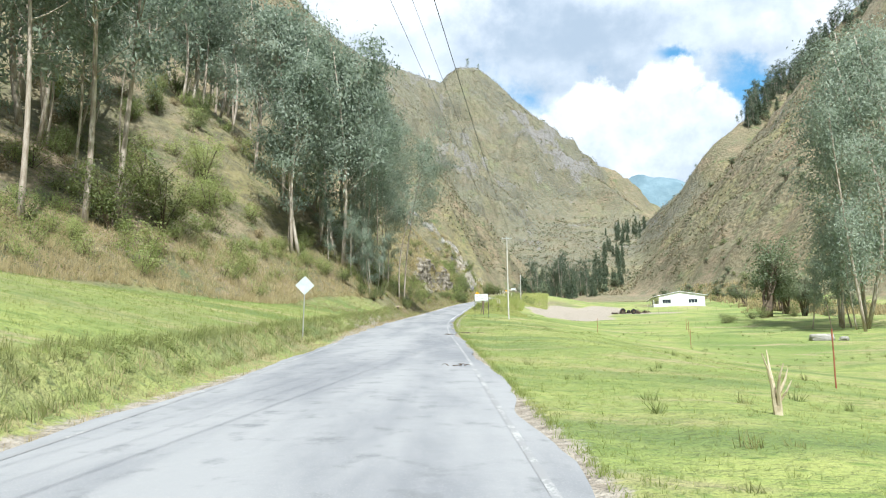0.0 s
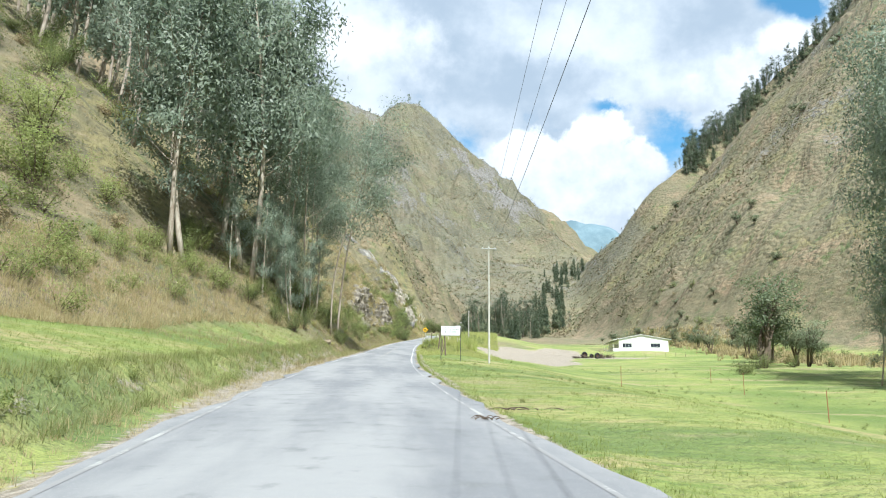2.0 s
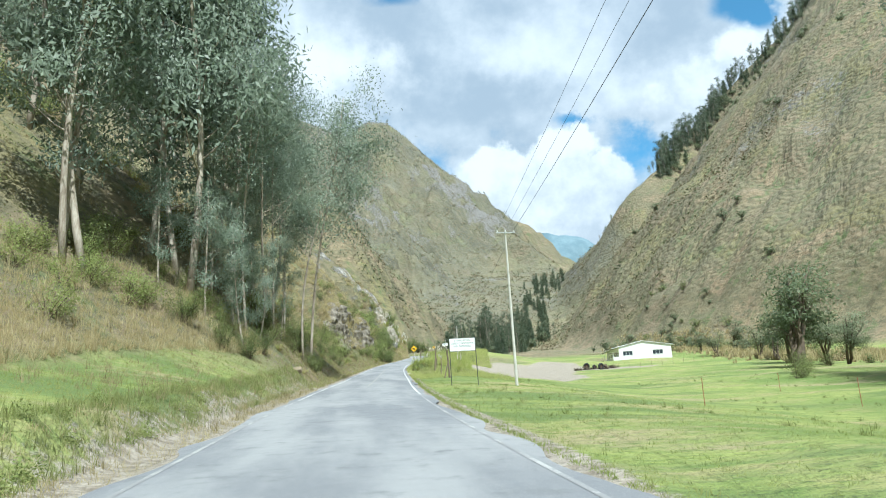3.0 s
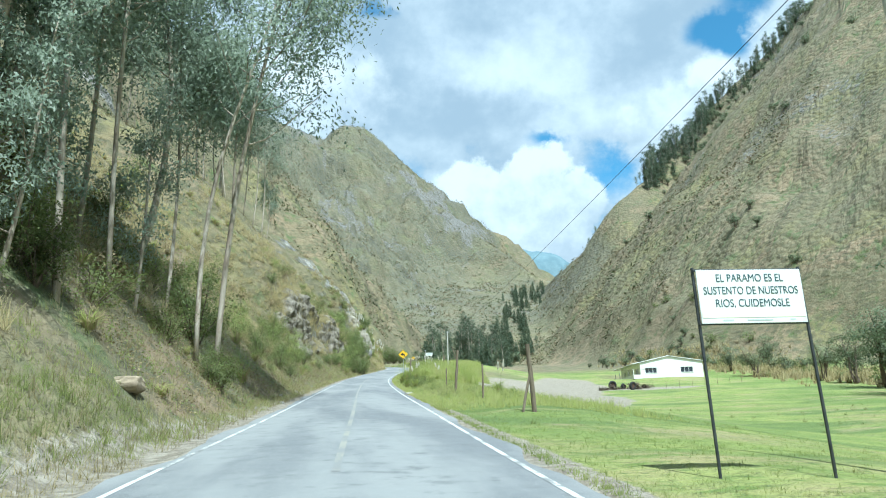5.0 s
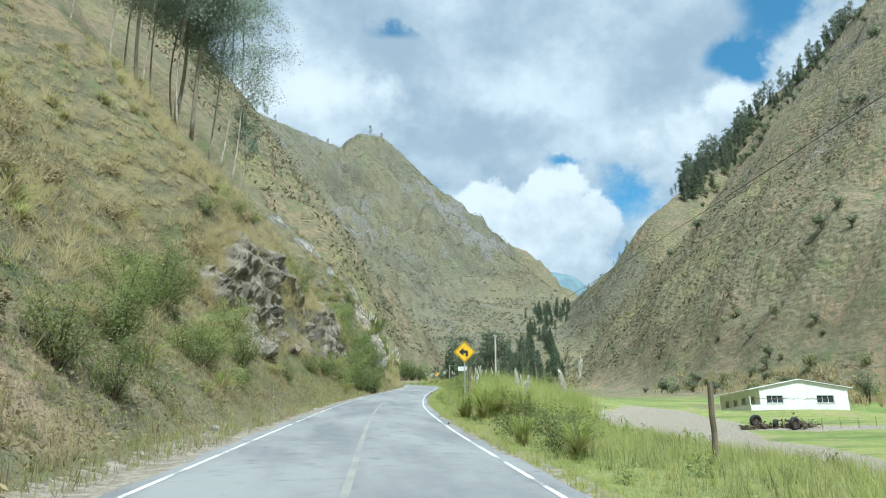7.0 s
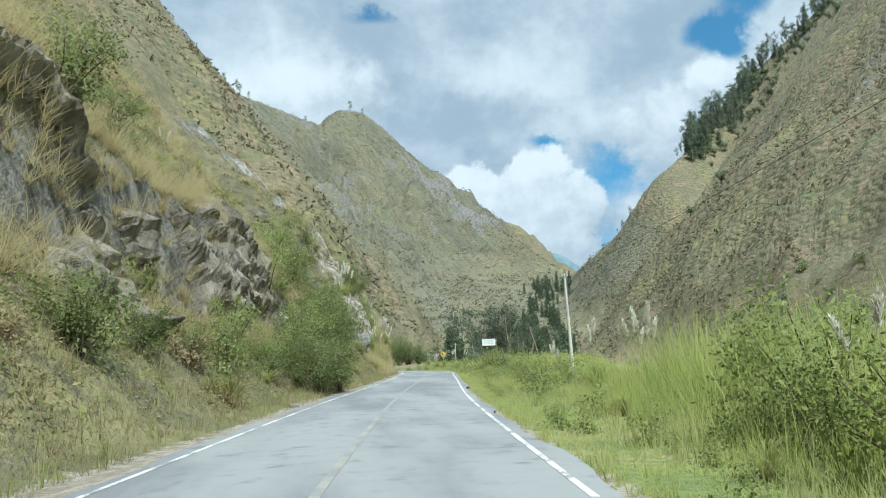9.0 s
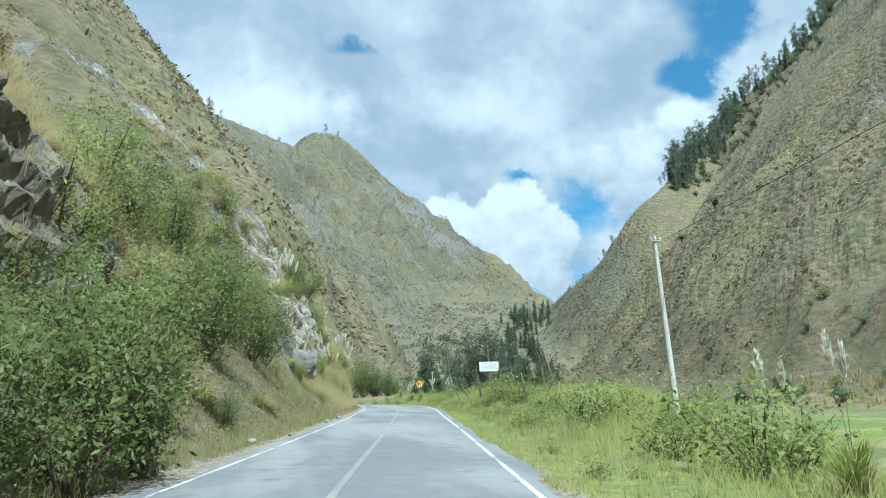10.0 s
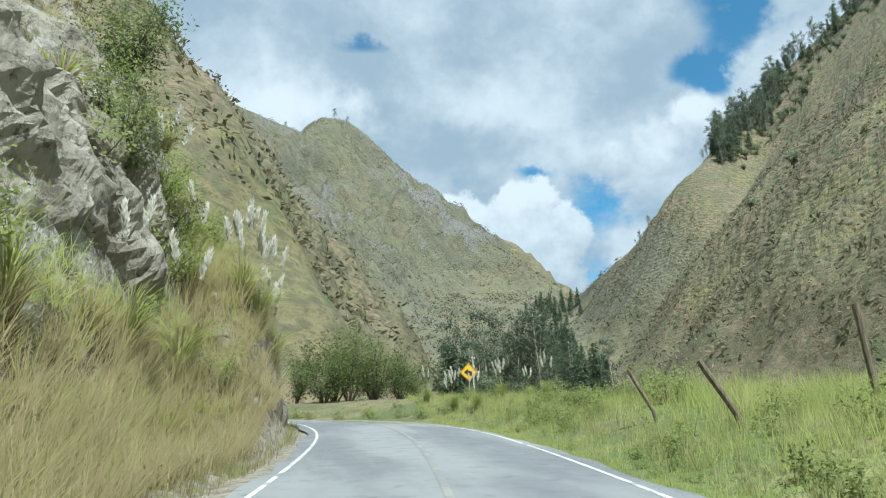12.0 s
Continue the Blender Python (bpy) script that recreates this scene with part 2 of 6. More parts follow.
def height(x, y, road_cut=True):
    x, y = np.asarray(x, float), np.asarray(y, float)
    u = across(x, y)
    base = rise(y)
    left, right = np.maximum(-u - HALF_ROAD, 0), np.maximum(u - HALF_ROAD, 0)
    rough = fbm(x, y, 9, 4, 3)
    # the meadow and its bank on the left, then the foot of the wooded slope
    bank = 0.85 * smooth(1.5, 2.5, left + 0.4 * grain(x, y, 5, 7)) - 0.22 * smooth(0.1, 0.7, left) * (1 - smooth(0.8, 1.6, left))
    meadow = bank + (0.24 - 0.07 * smooth(20, 45, y)) * np.maximum(left - 2.8, 0) + 0.5 * np.maximum(left - meadow_foot(y) - 1.2 * grain(x, y, 14, 9), 0)
    # the steep cutting beside the road further on
    nose = smooth(255, 262, y) * (1 - smooth(276, 280, y))
    step = 2.0 + 0.8 * grain(x, y, 11, 11) - 0.9 * nose
    cut = np.maximum(left - step, 0)
    steep = -0.15 * smooth(0.1, 0.7, left) * (1 - smooth(0.8, 1.6, left)) + 1.05 * np.minimum(cut, 26) + 0.75 * np.maximum(cut - 26, 0)
    steep = steep + nose * 3.4 * smooth(0.9, 2.4, left + 0.3 * rough)
    steep = steep + (0.9 * rough + 2.2 * grain(x, y, 17, 5)) * smooth(0, 9, cut)
    cliff = smooth(156, 166, y) * (1 - smooth(208, 217, y))
    ledge = left + 0.5 * rough + 0.5 * grain(x, y, 6, 35)
    steep = steep + cliff * (5.0 * smooth(6.2, 7.5, ledge) + 1.2 * smooth(9, 11, ledge) + 0.5 * fbm(x, y, 2.6, 3, 37) * smooth(4, 6, left))
    crag = smooth(232, 240, y) * (1 - smooth(258, 268, y))
    steep = steep + crag * (4.5 * smooth(3.5, 6.5, left + rough) + 2.0 * smooth(8, 11, left) + 0.9 * rough * smooth(2, 5, left) + 0.8 * fbm(x, y, 2.6, 3, 37) * smooth(3, 6, left))
    turn = smooth(66, 100, y + 3 * grain(x, y, 20, 13))
    z_left = meadow * (1 - turn) + steep * turn
    z_left = np.minimum(z_left, (105 + 6 * rough) * (1 - smooth(275, 325, y)))
    # the field on the right, a little below the road, then scrub towards the stream
    lower = -0.12 * smooth(0.2, 1.6, right) + 0.15 * smooth(1, 3, right) * smooth(95, 120, y)
    high = smooth(208, 236, y)
    lower = lower + high * 0.95 * smooth(1.0, 5.5, right)
    lower = lower - (2.3 + 1.3 * smooth(110, 170, y)) * (smooth(2.5, 24, right) * (1 - high) + high * smooth(12, 40, right)) + 0.02 * np.maximum(right - 30, 0)
    z_right = lower + 0.16 * fbm(x, y, 7, 3, 21) * smooth(0.5, 4, right)
    z = base + np.where(u < 0, z_left, z_right)
    # mountains
    gully = np.abs(fbm(x, y, 75, 5, 31)) + 0.45 * np.abs(fbm(x, y, 24, 4, 33)) * smooth(50, 140, np.abs(u))
    slopes = np.maximum(ridge(x, y, CREST_RIGHT, 1.107, 0.5 * gully, 9), ridge(x, y, CREST_PEAK, 0.94, gully, 26))
    slopes = np.maximum(slopes, ridge(x, y, CREST_LEFT, 1.29, gully, 6))
    slopes = slopes + 1.6 * rough * np.clip((slopes - base) / 25, 0, 1)
    slopes = np.maximum(slopes, ridge(x, y, CREST_FAR, 0.6))
    away = smooth(7, 30, np.abs(u))
    slopes = slopes * away + (base - 30) * (1 - away)
    k = 3.0
    m = np.maximum(z, slopes)
    z = m + np.where(away > 0.02, k * np.log1p(np.exp(-np.abs(z - slopes) / k)) * away * np.where(slopes > base - 12, 1, 0), 0)
    pad = 1 - smooth(0.8, 1.5, np.hypot((x - 77) / 11, (y - 226) / 12))
    z = z * (1 - pad) + 16.9 * pad
    if road_cut:
        z = np.where(np.abs(u) < HALF_ROAD + 0.25 + 0.35 * smooth(224, 244, y), base - 0.06, z)
    return z

# ---- materials ----
class Nodes:
    """A node material with a short way to write its graph."""

    def __init__(self, name, roughness=0.8, metallic=0.0):
        self.m = bpy.data.materials.new(name)
        self.m.use_nodes = True
        self.t = self.m.node_tree
        self.p = self.t.nodes["Principled BSDF"]
        self.p.inputs["Roughness"].default_value, self.p.inputs["Metallic"].default_value = roughness, metallic
        self.coord = self.t.nodes.new("ShaderNodeTexCoord")

    def set(self, socket, v):
        if isinstance(v, (int, float, tuple)):
            socket.default_value = (*v, 1) if isinstance(v, tuple) and len(v) == 3 and socket.type == "RGBA" else v
        else:
            self.t.links.new(v, socket)

    def noise(self, scale, detail=5.0, rough=0.55, stretch=None, distortion=0.0):
        n = self.t.nodes.new("ShaderNodeTexNoise")
        n.inputs["Scale"].default_value, n.inputs["Detail"].default_value = scale, detail
        n.inputs["Roughness"].default_value, n.inputs["Distortion"].default_value = rough, distortion
        source = self.coord.outputs["Object"]
        if stretch:
            mp = self.t.nodes.new("ShaderNodeMapping")
            mp.inputs["Scale"].default_value = stretch
            self.t.links.new(source, mp.inputs[0])
            source = mp.outputs[0]
        self.t.links.new(source, n.inputs["Vector"])
        return n.outputs[0]

    def streaks(self, scale, detail=6.0, rough=0.62, down=0.3):
        """Noise drawn out along the fall line of the mountains."""
        v = self.t.nodes.new("ShaderNodeCombineXYZ")
        self.set(v.inputs[0], self.attribute("along"))
        self.set(v.inputs[1], self.maths("MULTIPLY", self.attribute("down"), down))
        n = self.t.nodes.new("ShaderNodeTexNoise")
        n.inputs["Scale"].default_value, n.inputs["Detail"].default_value, n.inputs["Roughness"].default_value = scale, detail, rough
        n.inputs["Distortion"].default_value = 0.6
        self.t.links.new(v.outputs[0], n.inputs["Vector"])
        return n.outputs[0]

    def cells(self, scale):
        n = self.t.nodes.new("ShaderNodeTexVoronoi")
        n.inputs["Scale"].default_value = scale
        self.t.links.new(self.coord.outputs["Object"], n.inputs["Vector"])
        return n.outputs["Distance"]

    def step(self, value, lo, hi, a=0.0, b=1.0):
        n = self.t.nodes.new("ShaderNodeMapRange")
        n.interpolation_type = "SMOOTHSTEP"
        self.set(n.inputs[0], value)
        for i, v in enumerate((lo, hi, a, b)):
            n.inputs[i + 1].default_value = v
        return n.outputs[0]

    def mix(self, fac, a, b):
        n = self.t.nodes.new("ShaderNodeMix")
        n.data_type = "RGBA"
        self.set(n.inputs[0], fac), self.set(n.inputs[6], a), self.set(n.inputs[7], b)
        return n.outputs[2]

    def maths(self, op, a, b):
        n = self.t.nodes.new("ShaderNodeMath")
        n.operation = op
        self.set(n.inputs[0], a), self.set(n.inputs[1], b)
        return n.outputs[0]

    def attribute(self, name):
        n = self.t.nodes.new("ShaderNodeAttribute")
        n.attribute_name = name
        return n.outputs["Fac"]

    def island(self):
        return self.t.nodes.new("ShaderNodeNewGeometry").outputs["Random Per Island"]

    def own(self):
        return self.t.nodes.new("ShaderNodeObjectInfo").outputs["Random"]

    def bump(self, value, strength, distance):
        n = self.t.nodes.new("ShaderNodeBump")
        n.inputs["Strength"].default_value, n.inputs["Distance"].default_value = strength, distance
        self.set(n.inputs["Height"], value)
        self.t.links.new(n.outputs[0], self.p.inputs["Normal"])

    def done(self, colour, rough=None, translucent=0.0):
        self.set(self.p.inputs["Base Color"], colour)
        if rough is not None:
            self.set(self.p.inputs["Roughness"], rough)
        if translucent:
            tr = self.t.nodes.new("ShaderNodeBsdfTranslucent")
            self.set(tr.inputs[0], colour)
            mx = self.t.nodes.new("ShaderNodeMixShader")
            mx.inputs[0].default_value = translucent
            self.t.links.new(self.p.outputs[0], mx.inputs[1])
            self.t.links.new(tr.outputs[0], mx.inputs[2])
            self.t.links.new(mx.outputs[0], self.t.nodes["Material Output"].inputs["Surface"])
        return self.m


def ground_material():
    g = Nodes("ground", 0.95)
    a, b, c = g.noise(0.05, 6), g.noise(0.4, 6, 0.6), g.noise(3.5, 5, 0.65)
    d = g.noise(0.13, 5, 0.6, (1, 2.2, 1))
    grass = g.mix(g.step(b, 0.35, 0.65), (0.205, 0.255, 0.065), (0.285, 0.315, 0.09))
    grass = g.mix(g.step(d, 0.47, 0.66), grass, (0.33, 0.29, 0.13))
    grass = g.mix(g.step(g.noise(0.7, 4, 0.6, (1, 3.5, 1)), 0.52, 0.66), grass, (0.16, 0.215, 0.05))
    grass = g.mix(g.step(a, 0.5, 0.66), grass, (0.145, 0.205, 0.045))
    grass = g.mix(g.step(g.noise(0.11, 5, 0.62, (0.4, 1.5, 1)), 0.5, 0.62), grass, (0.135, 0.185, 0.05))
    grass = g.mix(g.step(g.noise(0.17, 5, 0.62, (0.5, 1.3, 1)), 0.57, 0.66), grass, (0.30, 0.27, 0.13))
    grass = g.mix(g.step(c, 0.5, 0.75), grass, (0.11, 0.17, 0.035))
    scrub = g.mix(g.step(b, 0.4, 0.6), (0.205, 0.17, 0.10), (0.165, 0.15, 0.085))
    scrub = g.mix(g.step(a, 0.45, 0.62), scrub, (0.26, 0.195, 0.12))
    scrub = g.mix(g.step(g.noise(0.028, 6, 0.62), 0.5, 0.62), scrub, (0.225, 0.20, 0.09))
    scrub = g.mix(g.step(d, 0.52, 0.66), scrub, (0.105, 0.135, 0.05))
    rib, fine_rib = g.streaks(0.035), g.streaks(0.16, 5, 0.6, 0.22)
    # grey-green scrub; its greyness also carries the far mountain's distance haze
    green = g.mix(g.step(b, 0.4, 0.62), (0.125, 0.128, 0.09), (0.165, 0.163, 0.122))
    green = g.mix(g.step(g.noise(0.016, 5, 0.6), 0.54, 0.66), green, (0.15, 0.172, 0.082))
    green = g.mix(g.step(rib, 0.5, 0.6), green, (0.098, 0.1, 0.08))
    green = g.mix(g.step(fine_rib, 0.53, 0.64), green, (0.09, 0.09, 0.068))
    green = g.mix(g.step(fine_rib, 0.42, 0.30), green, (0.225, 0.21, 0.16))
    scrub = g.mix(g.attribute("lush_haze"), scrub, green)
    ledge = g.noise(0.45, 6, 0.65, (0.55, 0.55, 2.6))
    scrub = g.mix(g.step(ledge, 0.5, 0.66), scrub, (0.115, 0.105, 0.062))
    scrub = g.mix(g.step(ledge, 0.44, 0.30), scrub, (0.265, 0.22, 0.13))
    scrub = g.mix(g.step(g.cells(0.33), 0.5, 0.15), scrub, (0.135, 0.125, 0.07))
    scrub = g.mix(g.step(g.cells(1.1), 0.5, 0.1), scrub, (0.13, 0.12, 0.068))
    scrub = g.mix(g.step(c, 0.58, 0.76), scrub, (0.25, 0.205, 0.13))
    rock = g.mix(g.step(g.noise(0.9, 8, 0.65, (1, 1, 0.45)), 0.38, 0.62), (0.085, 0.08, 0.07), (0.255, 0.245, 0.225))
    pale = g.mix(g.step(g.noise(1.3, 8, 0.68, (1, 1, 0.7)), 0.4, 0.6), (0.15, 0.135, 0.11), (0.44, 0.42, 0.38))
    rock = g.mix(g.step(g.attribute("rock"), 0.8, 0.98), rock, pale)
    gravel = g.mix(g.step(c, 0.35, 0.65), (0.22, 0.185, 0.14), (0.37, 0.33, 0.27))
    col = g.mix(g.attribute("scrub"), grass, scrub)
    col = g.mix(g.step(g.maths("ADD", g.attribute("rock"), g.maths("SUBTRACT", b, 0.5)), 0.35, 0.6), col, rock)
    col = g.mix(g.step(g.maths("ADD", g.attribute("gravel"), g.maths("MULTIPLY", g.maths("SUBTRACT", c, 0.5), 0.9)), 0.4, 0.65), col, gravel)
    tuft = g.maths("MULTIPLY", g.cells(0.42), -1.1)
    crease = g.maths("ADD", g.maths("MULTIPLY", rib, 9.0), g.maths("MULTIPLY", fine_rib, 2.0))
    far = g.maths("MULTIPLY", g.maths("ADD", tuft, crease), g.attribute("mount"))
    g.bump(g.maths("ADD", far, g.maths("ADD", g.maths("MULTIPLY", b, 0.8), g.maths("MULTIPLY", c, 0.3))), 1.0, 1.0)
    return g.done(col)


def plain(name, dark, light, scale=6.0, rough=0.7, bump=0.2, depth=0.01, metallic=0.0, stretch=None, random=0.0):
    """Two tones over noise at two scales, with fine relief."""
    g = Nodes(name, rough, metallic)
    a, b = g.noise(scale, 6, 0.6, stretch), g.noise(scale * 9, 4, 0.6, stretch)
    v = g.maths("ADD", g.maths("MULTIPLY", a, 0.7), g.maths("MULTIPLY", b, 0.3))
    col = g.mix(g.step(v, 0.35, 0.65), dark, light)
    if random:
        col = g.mix(g.maths("MULTIPLY", g.own(), random), col, dark)
    g.bump(v, bump, depth)
    return g.done(col, g.step(b, 0.3, 0.7, max(rough - 0.1, 0.05), min(rough + 0.1, 1)))


def leaf_material(name, dark, mid, light, rough=0.55, translucent=0.3, scale=0.35):
    g = Nodes(name, rough)
    col = g.mix(g.step(g.island(), 0.0, 1.0), dark, mid)
    col = g.mix(g.step(g.noise(scale, 3), 0.45, 0.7), col, light)
    col = g.mix(g.maths("MULTIPLY", g.own(), 0.55), col, light)
    return g.done(col, None, translucent)


def asphalt_material():
    g = Nodes("asphalt", 0.85)
    a, b, c = g.noise(0.25, 5, 0.6, (1.6, 0.35, 1)), g.noise(1.8, 5, 0.6), g.noise(70, 3, 0.6)
    col = g.mix(g.step(a, 0.38, 0.62), (0.15, 0.155, 0.165), (0.24, 0.242, 0.243))
    col = g.mix(g.step(b, 0.55, 0.75), col, (0.13, 0.135, 0.14))
    col = g.mix(g.step(c, 0.55, 0.7), col, (0.29, 0.287, 0.28))
    g.bump(c, 0.4, 0.006)
    return g.done(col, g.step(b, 0.3, 0.7, 0.75, 0.95))


def line_material(name, paint, lasting=0.52):
    """Worn road paint: the asphalt shows through."""
    g = Nodes(name, 0.75)
    wear = g.step(g.maths("ADD", g.maths("MULTIPLY", g.noise(1.1, 5, 0.6), 0.6), g.maths("MULTIPLY", g.noise(22, 4, 0.7), 0.4)), lasting, lasting + 0.08)
    return g.done(g.mix(wear, paint, (0.21, 0.21, 0.21)))


GROUND = ground_material()
ASPHALT = asphalt_material()
WHITE_LINE = line_material("white_road_paint", (0.58, 0.58, 0.56), 0.49)
YELLOW_LINE = line_material("faded_yellow_road_paint", (0.28, 0.27, 0.235), 0.45)
WORN_LINE = line_material("nearly_gone_white_paint", (0.34, 0.34, 0.325), 0.41)
BARK = plain("eucalyptus_bark", (0.22, 0.17, 0.125), (0.52, 0.47, 0.39), 1.6, 0.85, 0.5, 0.03, stretch=(3, 3, 0.6), random=0.4)
DARK_BARK = plain("dark_bark", (0.07, 0.05, 0.035), (0.17, 0.13, 0.09), 4, 0.9, 0.5, 0.03, random=0.3)
GUM_LEAF = leaf_material("eucalyptus_leaves", (0.15, 0.205, 0.14), (0.25, 0.31, 0.22), (0.37, 0.43, 0.33), 0.5, 0.55)
SHRUB_LEAF = leaf_material("shrub_leaves", (0.08, 0.115, 0.033), (0.145, 0.185, 0.057), (0.225, 0.25, 0.085), 0.6, 0.5, scale=1.2)
WEED_LEAF = leaf_material("weed_leaves", (0.17, 0.23, 0.06), (0.25, 0.30, 0.09), (0.34, 0.36, 0.13), 0.65, 0.5, scale=1.5)
DRY_LEAF = leaf_material("dry_scrub_leaves", (0.19, 0.15, 0.075), (0.285, 0.23, 0.115), (0.39, 0.315, 0.175), 0.8, 0.35, scale=1.0)
TREE_LEAF = leaf_material("valley_tree_leaves", (0.095, 0.135, 0.07), (0.155, 0.195, 0.10), (0.225, 0.255, 0.14), 0.55, 0.45)
CREST_LEAF = leaf_material("crest_forest_leaves", (0.07, 0.105, 0.065), (0.115, 0.155, 0.095), (0.17, 0.205, 0.13), 0.55, 0.5)
PINE_LEAF = leaf_material("pine_needles", (0.065, 0.10, 0.06), (0.105, 0.145, 0.085), (0.155, 0.19, 0.11), 0.6, 0.45)
GRASS_BLADE = leaf_material("grass_blades", (0.19, 0.235, 0.06), (0.265, 0.30, 0.085), (0.36, 0.345, 0.14), 0.75, 0.5, scale=0.8)
MEADOW_BLADE = leaf_material("meadow_grass_blades", (0.17, 0.23, 0.052), (0.245, 0.30, 0.075), (0.34, 0.345, 0.125), 0.75, 0.6, scale=0.25)
BANK_BLADE = leaf_material("bank_grass_blades", (0.12, 0.165, 0.045), (0.19, 0.23, 0.065), (0.28, 0.28, 0.11), 0.75, 0.5, scale=0.6)
MOUNTAIN_DRY = leaf_material("mountain_tussocks", (0.16, 0.13, 0.078), (0.228, 0.188, 0.115), (0.285, 0.236, 0.148), 0.85, 0.25, scale=0.06)
SEED_GRASS = leaf_material("seeding_grass_blades", (0.18, 0.225, 0.06), (0.27, 0.30, 0.09), (0.38, 0.36, 0.17), 0.75, 0.5, scale=0.6)
STRAW_BLADE = leaf_material("dry_grass_blades", (0.20, 0.165, 0.08), (0.28, 0.24, 0.12), (0.37, 0.32, 0.18), 0.85, 0.5, scale=0.8)
TALL_GRASS = leaf_material("tall_grass_blades", (0.25, 0.315, 0.075), (0.36, 0.41, 0.11), (0.47, 0.46, 0.19), 0.7, 0.65, scale=0.6)
STRAW = leaf_material("dry_straw", (0.27, 0.22, 0.10), (0.37, 0.31, 0.15), (0.47, 0.41, 0.23), 0.85, 0.5, scale=0.8)
PLUME = leaf_material("pampas_plume", (0.62, 0.58, 0.48), (0.78, 0.74, 0.65), (0.88, 0.86, 0.80), 0.9, 0.4, scale=2)
MOUNTAIN_LEAF = leaf_material("mountain_scrub_leaves", (0.078, 0.093, 0.043), (0.128, 0.14, 0.066), (0.20, 0.193, 0.10), 0.8, 0.25, scale=0.06)
# far forest whose base colour carries the blue of the air haze
HAZE_BLUE = plain("far_forest_haze_blue", (0.105, 0.165, 0.195), (0.16, 0.23, 0.26), 0.012, 1.0, 0.3, 8.0)
DRY_STALK = plain("bleached_dead_wood", (0.38, 0.31, 0.20), (0.58, 0.50, 0.36), 5, 0.9, 0.4, 0.01)
CONCRETE = plain("weathered_concrete", (0.42, 0.40, 0.36), (0.60, 0.58, 0.53), 1.2, 0.9, 0.25, 0.01)
WOOD = plain("weathered_post_wood", (0.10, 0.075, 0.05), (0.27, 0.22, 0.16), 3, 0.9, 0.6, 0.02, stretch=(6, 6, 0.7), random=0.4)
STEEL = plain("dark_painted_steel", (0.035, 0.04, 0.045), (0.08, 0.085, 0.09), 4, 0.5, 0.1, 0.002, 0.4)
GALVANISED = plain("galvanised_steel", (0.42, 0.43, 0.43), (0.58, 0.58, 0.57), 5, 0.45, 0.1, 0.002, 0.7)
SIGN_WHITE = plain("white_sign_paint", (0.66, 0.68, 0.68), (0.80, 0.81, 0.80), 1.5, 0.5, 0.05, 0.002)
SIGN_GREY = plain("bare_sign_back", (0.50, 0.55, 0.55), (0.66, 0.70, 0.69), 3, 0.4, 0.05, 0.002, 0.3)
SIGN_YELLOW = plain("yellow_sign_paint", (0.72, 0.42, 0.01), (0.85, 0.52, 0.02), 3, 0.45, 0.05, 0.002)
SIGN_BLACK = plain("black_sign_paint", (0.012, 0.012, 0.014), (0.03, 0.03, 0.03), 8, 0.5, 0.05, 0.002)
LETTER = plain("dark_green_lettering", (0.02, 0.05, 0.06), (0.05, 0.09, 0.10), 8, 0.6, 0.05, 0.002)
FADED_PRINT = plain("faded_blue_print", (0.26, 0.33, 0.38), (0.40, 0.46, 0.50), 8, 0.6, 0.05, 0.002)
PALE_YELLOW = plain("pale_yellow_sign_band", (0.70, 0.69, 0.52), (0.80, 0.79, 0.64), 2, 0.5, 0.05, 0.002)
RENDER_WHITE = plain("whitewashed_wall", (0.70, 0.70, 0.67), (0.83, 0.83, 0.81), 0.8, 0.9, 0.2, 0.01)
ROOF_SHEET = plain("pale_roof_sheet", (0.68, 0.67, 0.66), (0.82, 0.81, 0.80), 0.9, 0.6, 0.1, 0.01, stretch=(1, 4, 1))
GLASS_DARK = plain("dark_window_glass", (0.02, 0.025, 0.03), (0.05, 0.06, 0.07), 2, 0.12, 0.02, 0.001)
RUBBER = plain("black_tyre_rubber", (0.015, 0.015, 0.015), (0.04, 0.04, 0.04), 8, 0.8, 0.3, 0.01)
STONE = plain("grey_field_stone", (0.20, 0.19, 0.17), (0.42, 0.40, 0.36), 1.5, 0.9, 0.7, 0.05, random=0.3)


def cliff_material(name, crack, stone_dark, stone_light, moss):
    """Broken rock: blocks of two tones, dark cracks, water streaks and dry moss."""
    g = Nodes(name, 0.92)
    a, b, c = g.noise(0.55, 8, 0.66, (1, 1, 0.5)), g.noise(3.0, 7, 0.7), g.noise(0.8, 5, 0.6, (2.2, 2.2, 0.16))
    col = g.mix(g.step(a, 0.36, 0.62), stone_dark, stone_light)
    col = g.mix(g.step(c, 0.52, 0.66), col, stone_dark)
    col = g.mix(g.step(b, 0.46, 0.33), col, crack)
    col = g.mix(g.step(g.noise(0.9, 6, 0.65), 0.56, 0.66), col, moss)
    g.bump(g.maths("ADD", g.maths("MULTIPLY", a, 0.6), g.maths("MULTIPLY", b, 0.25)), 1.0, 0.8)
    return g.done(col)


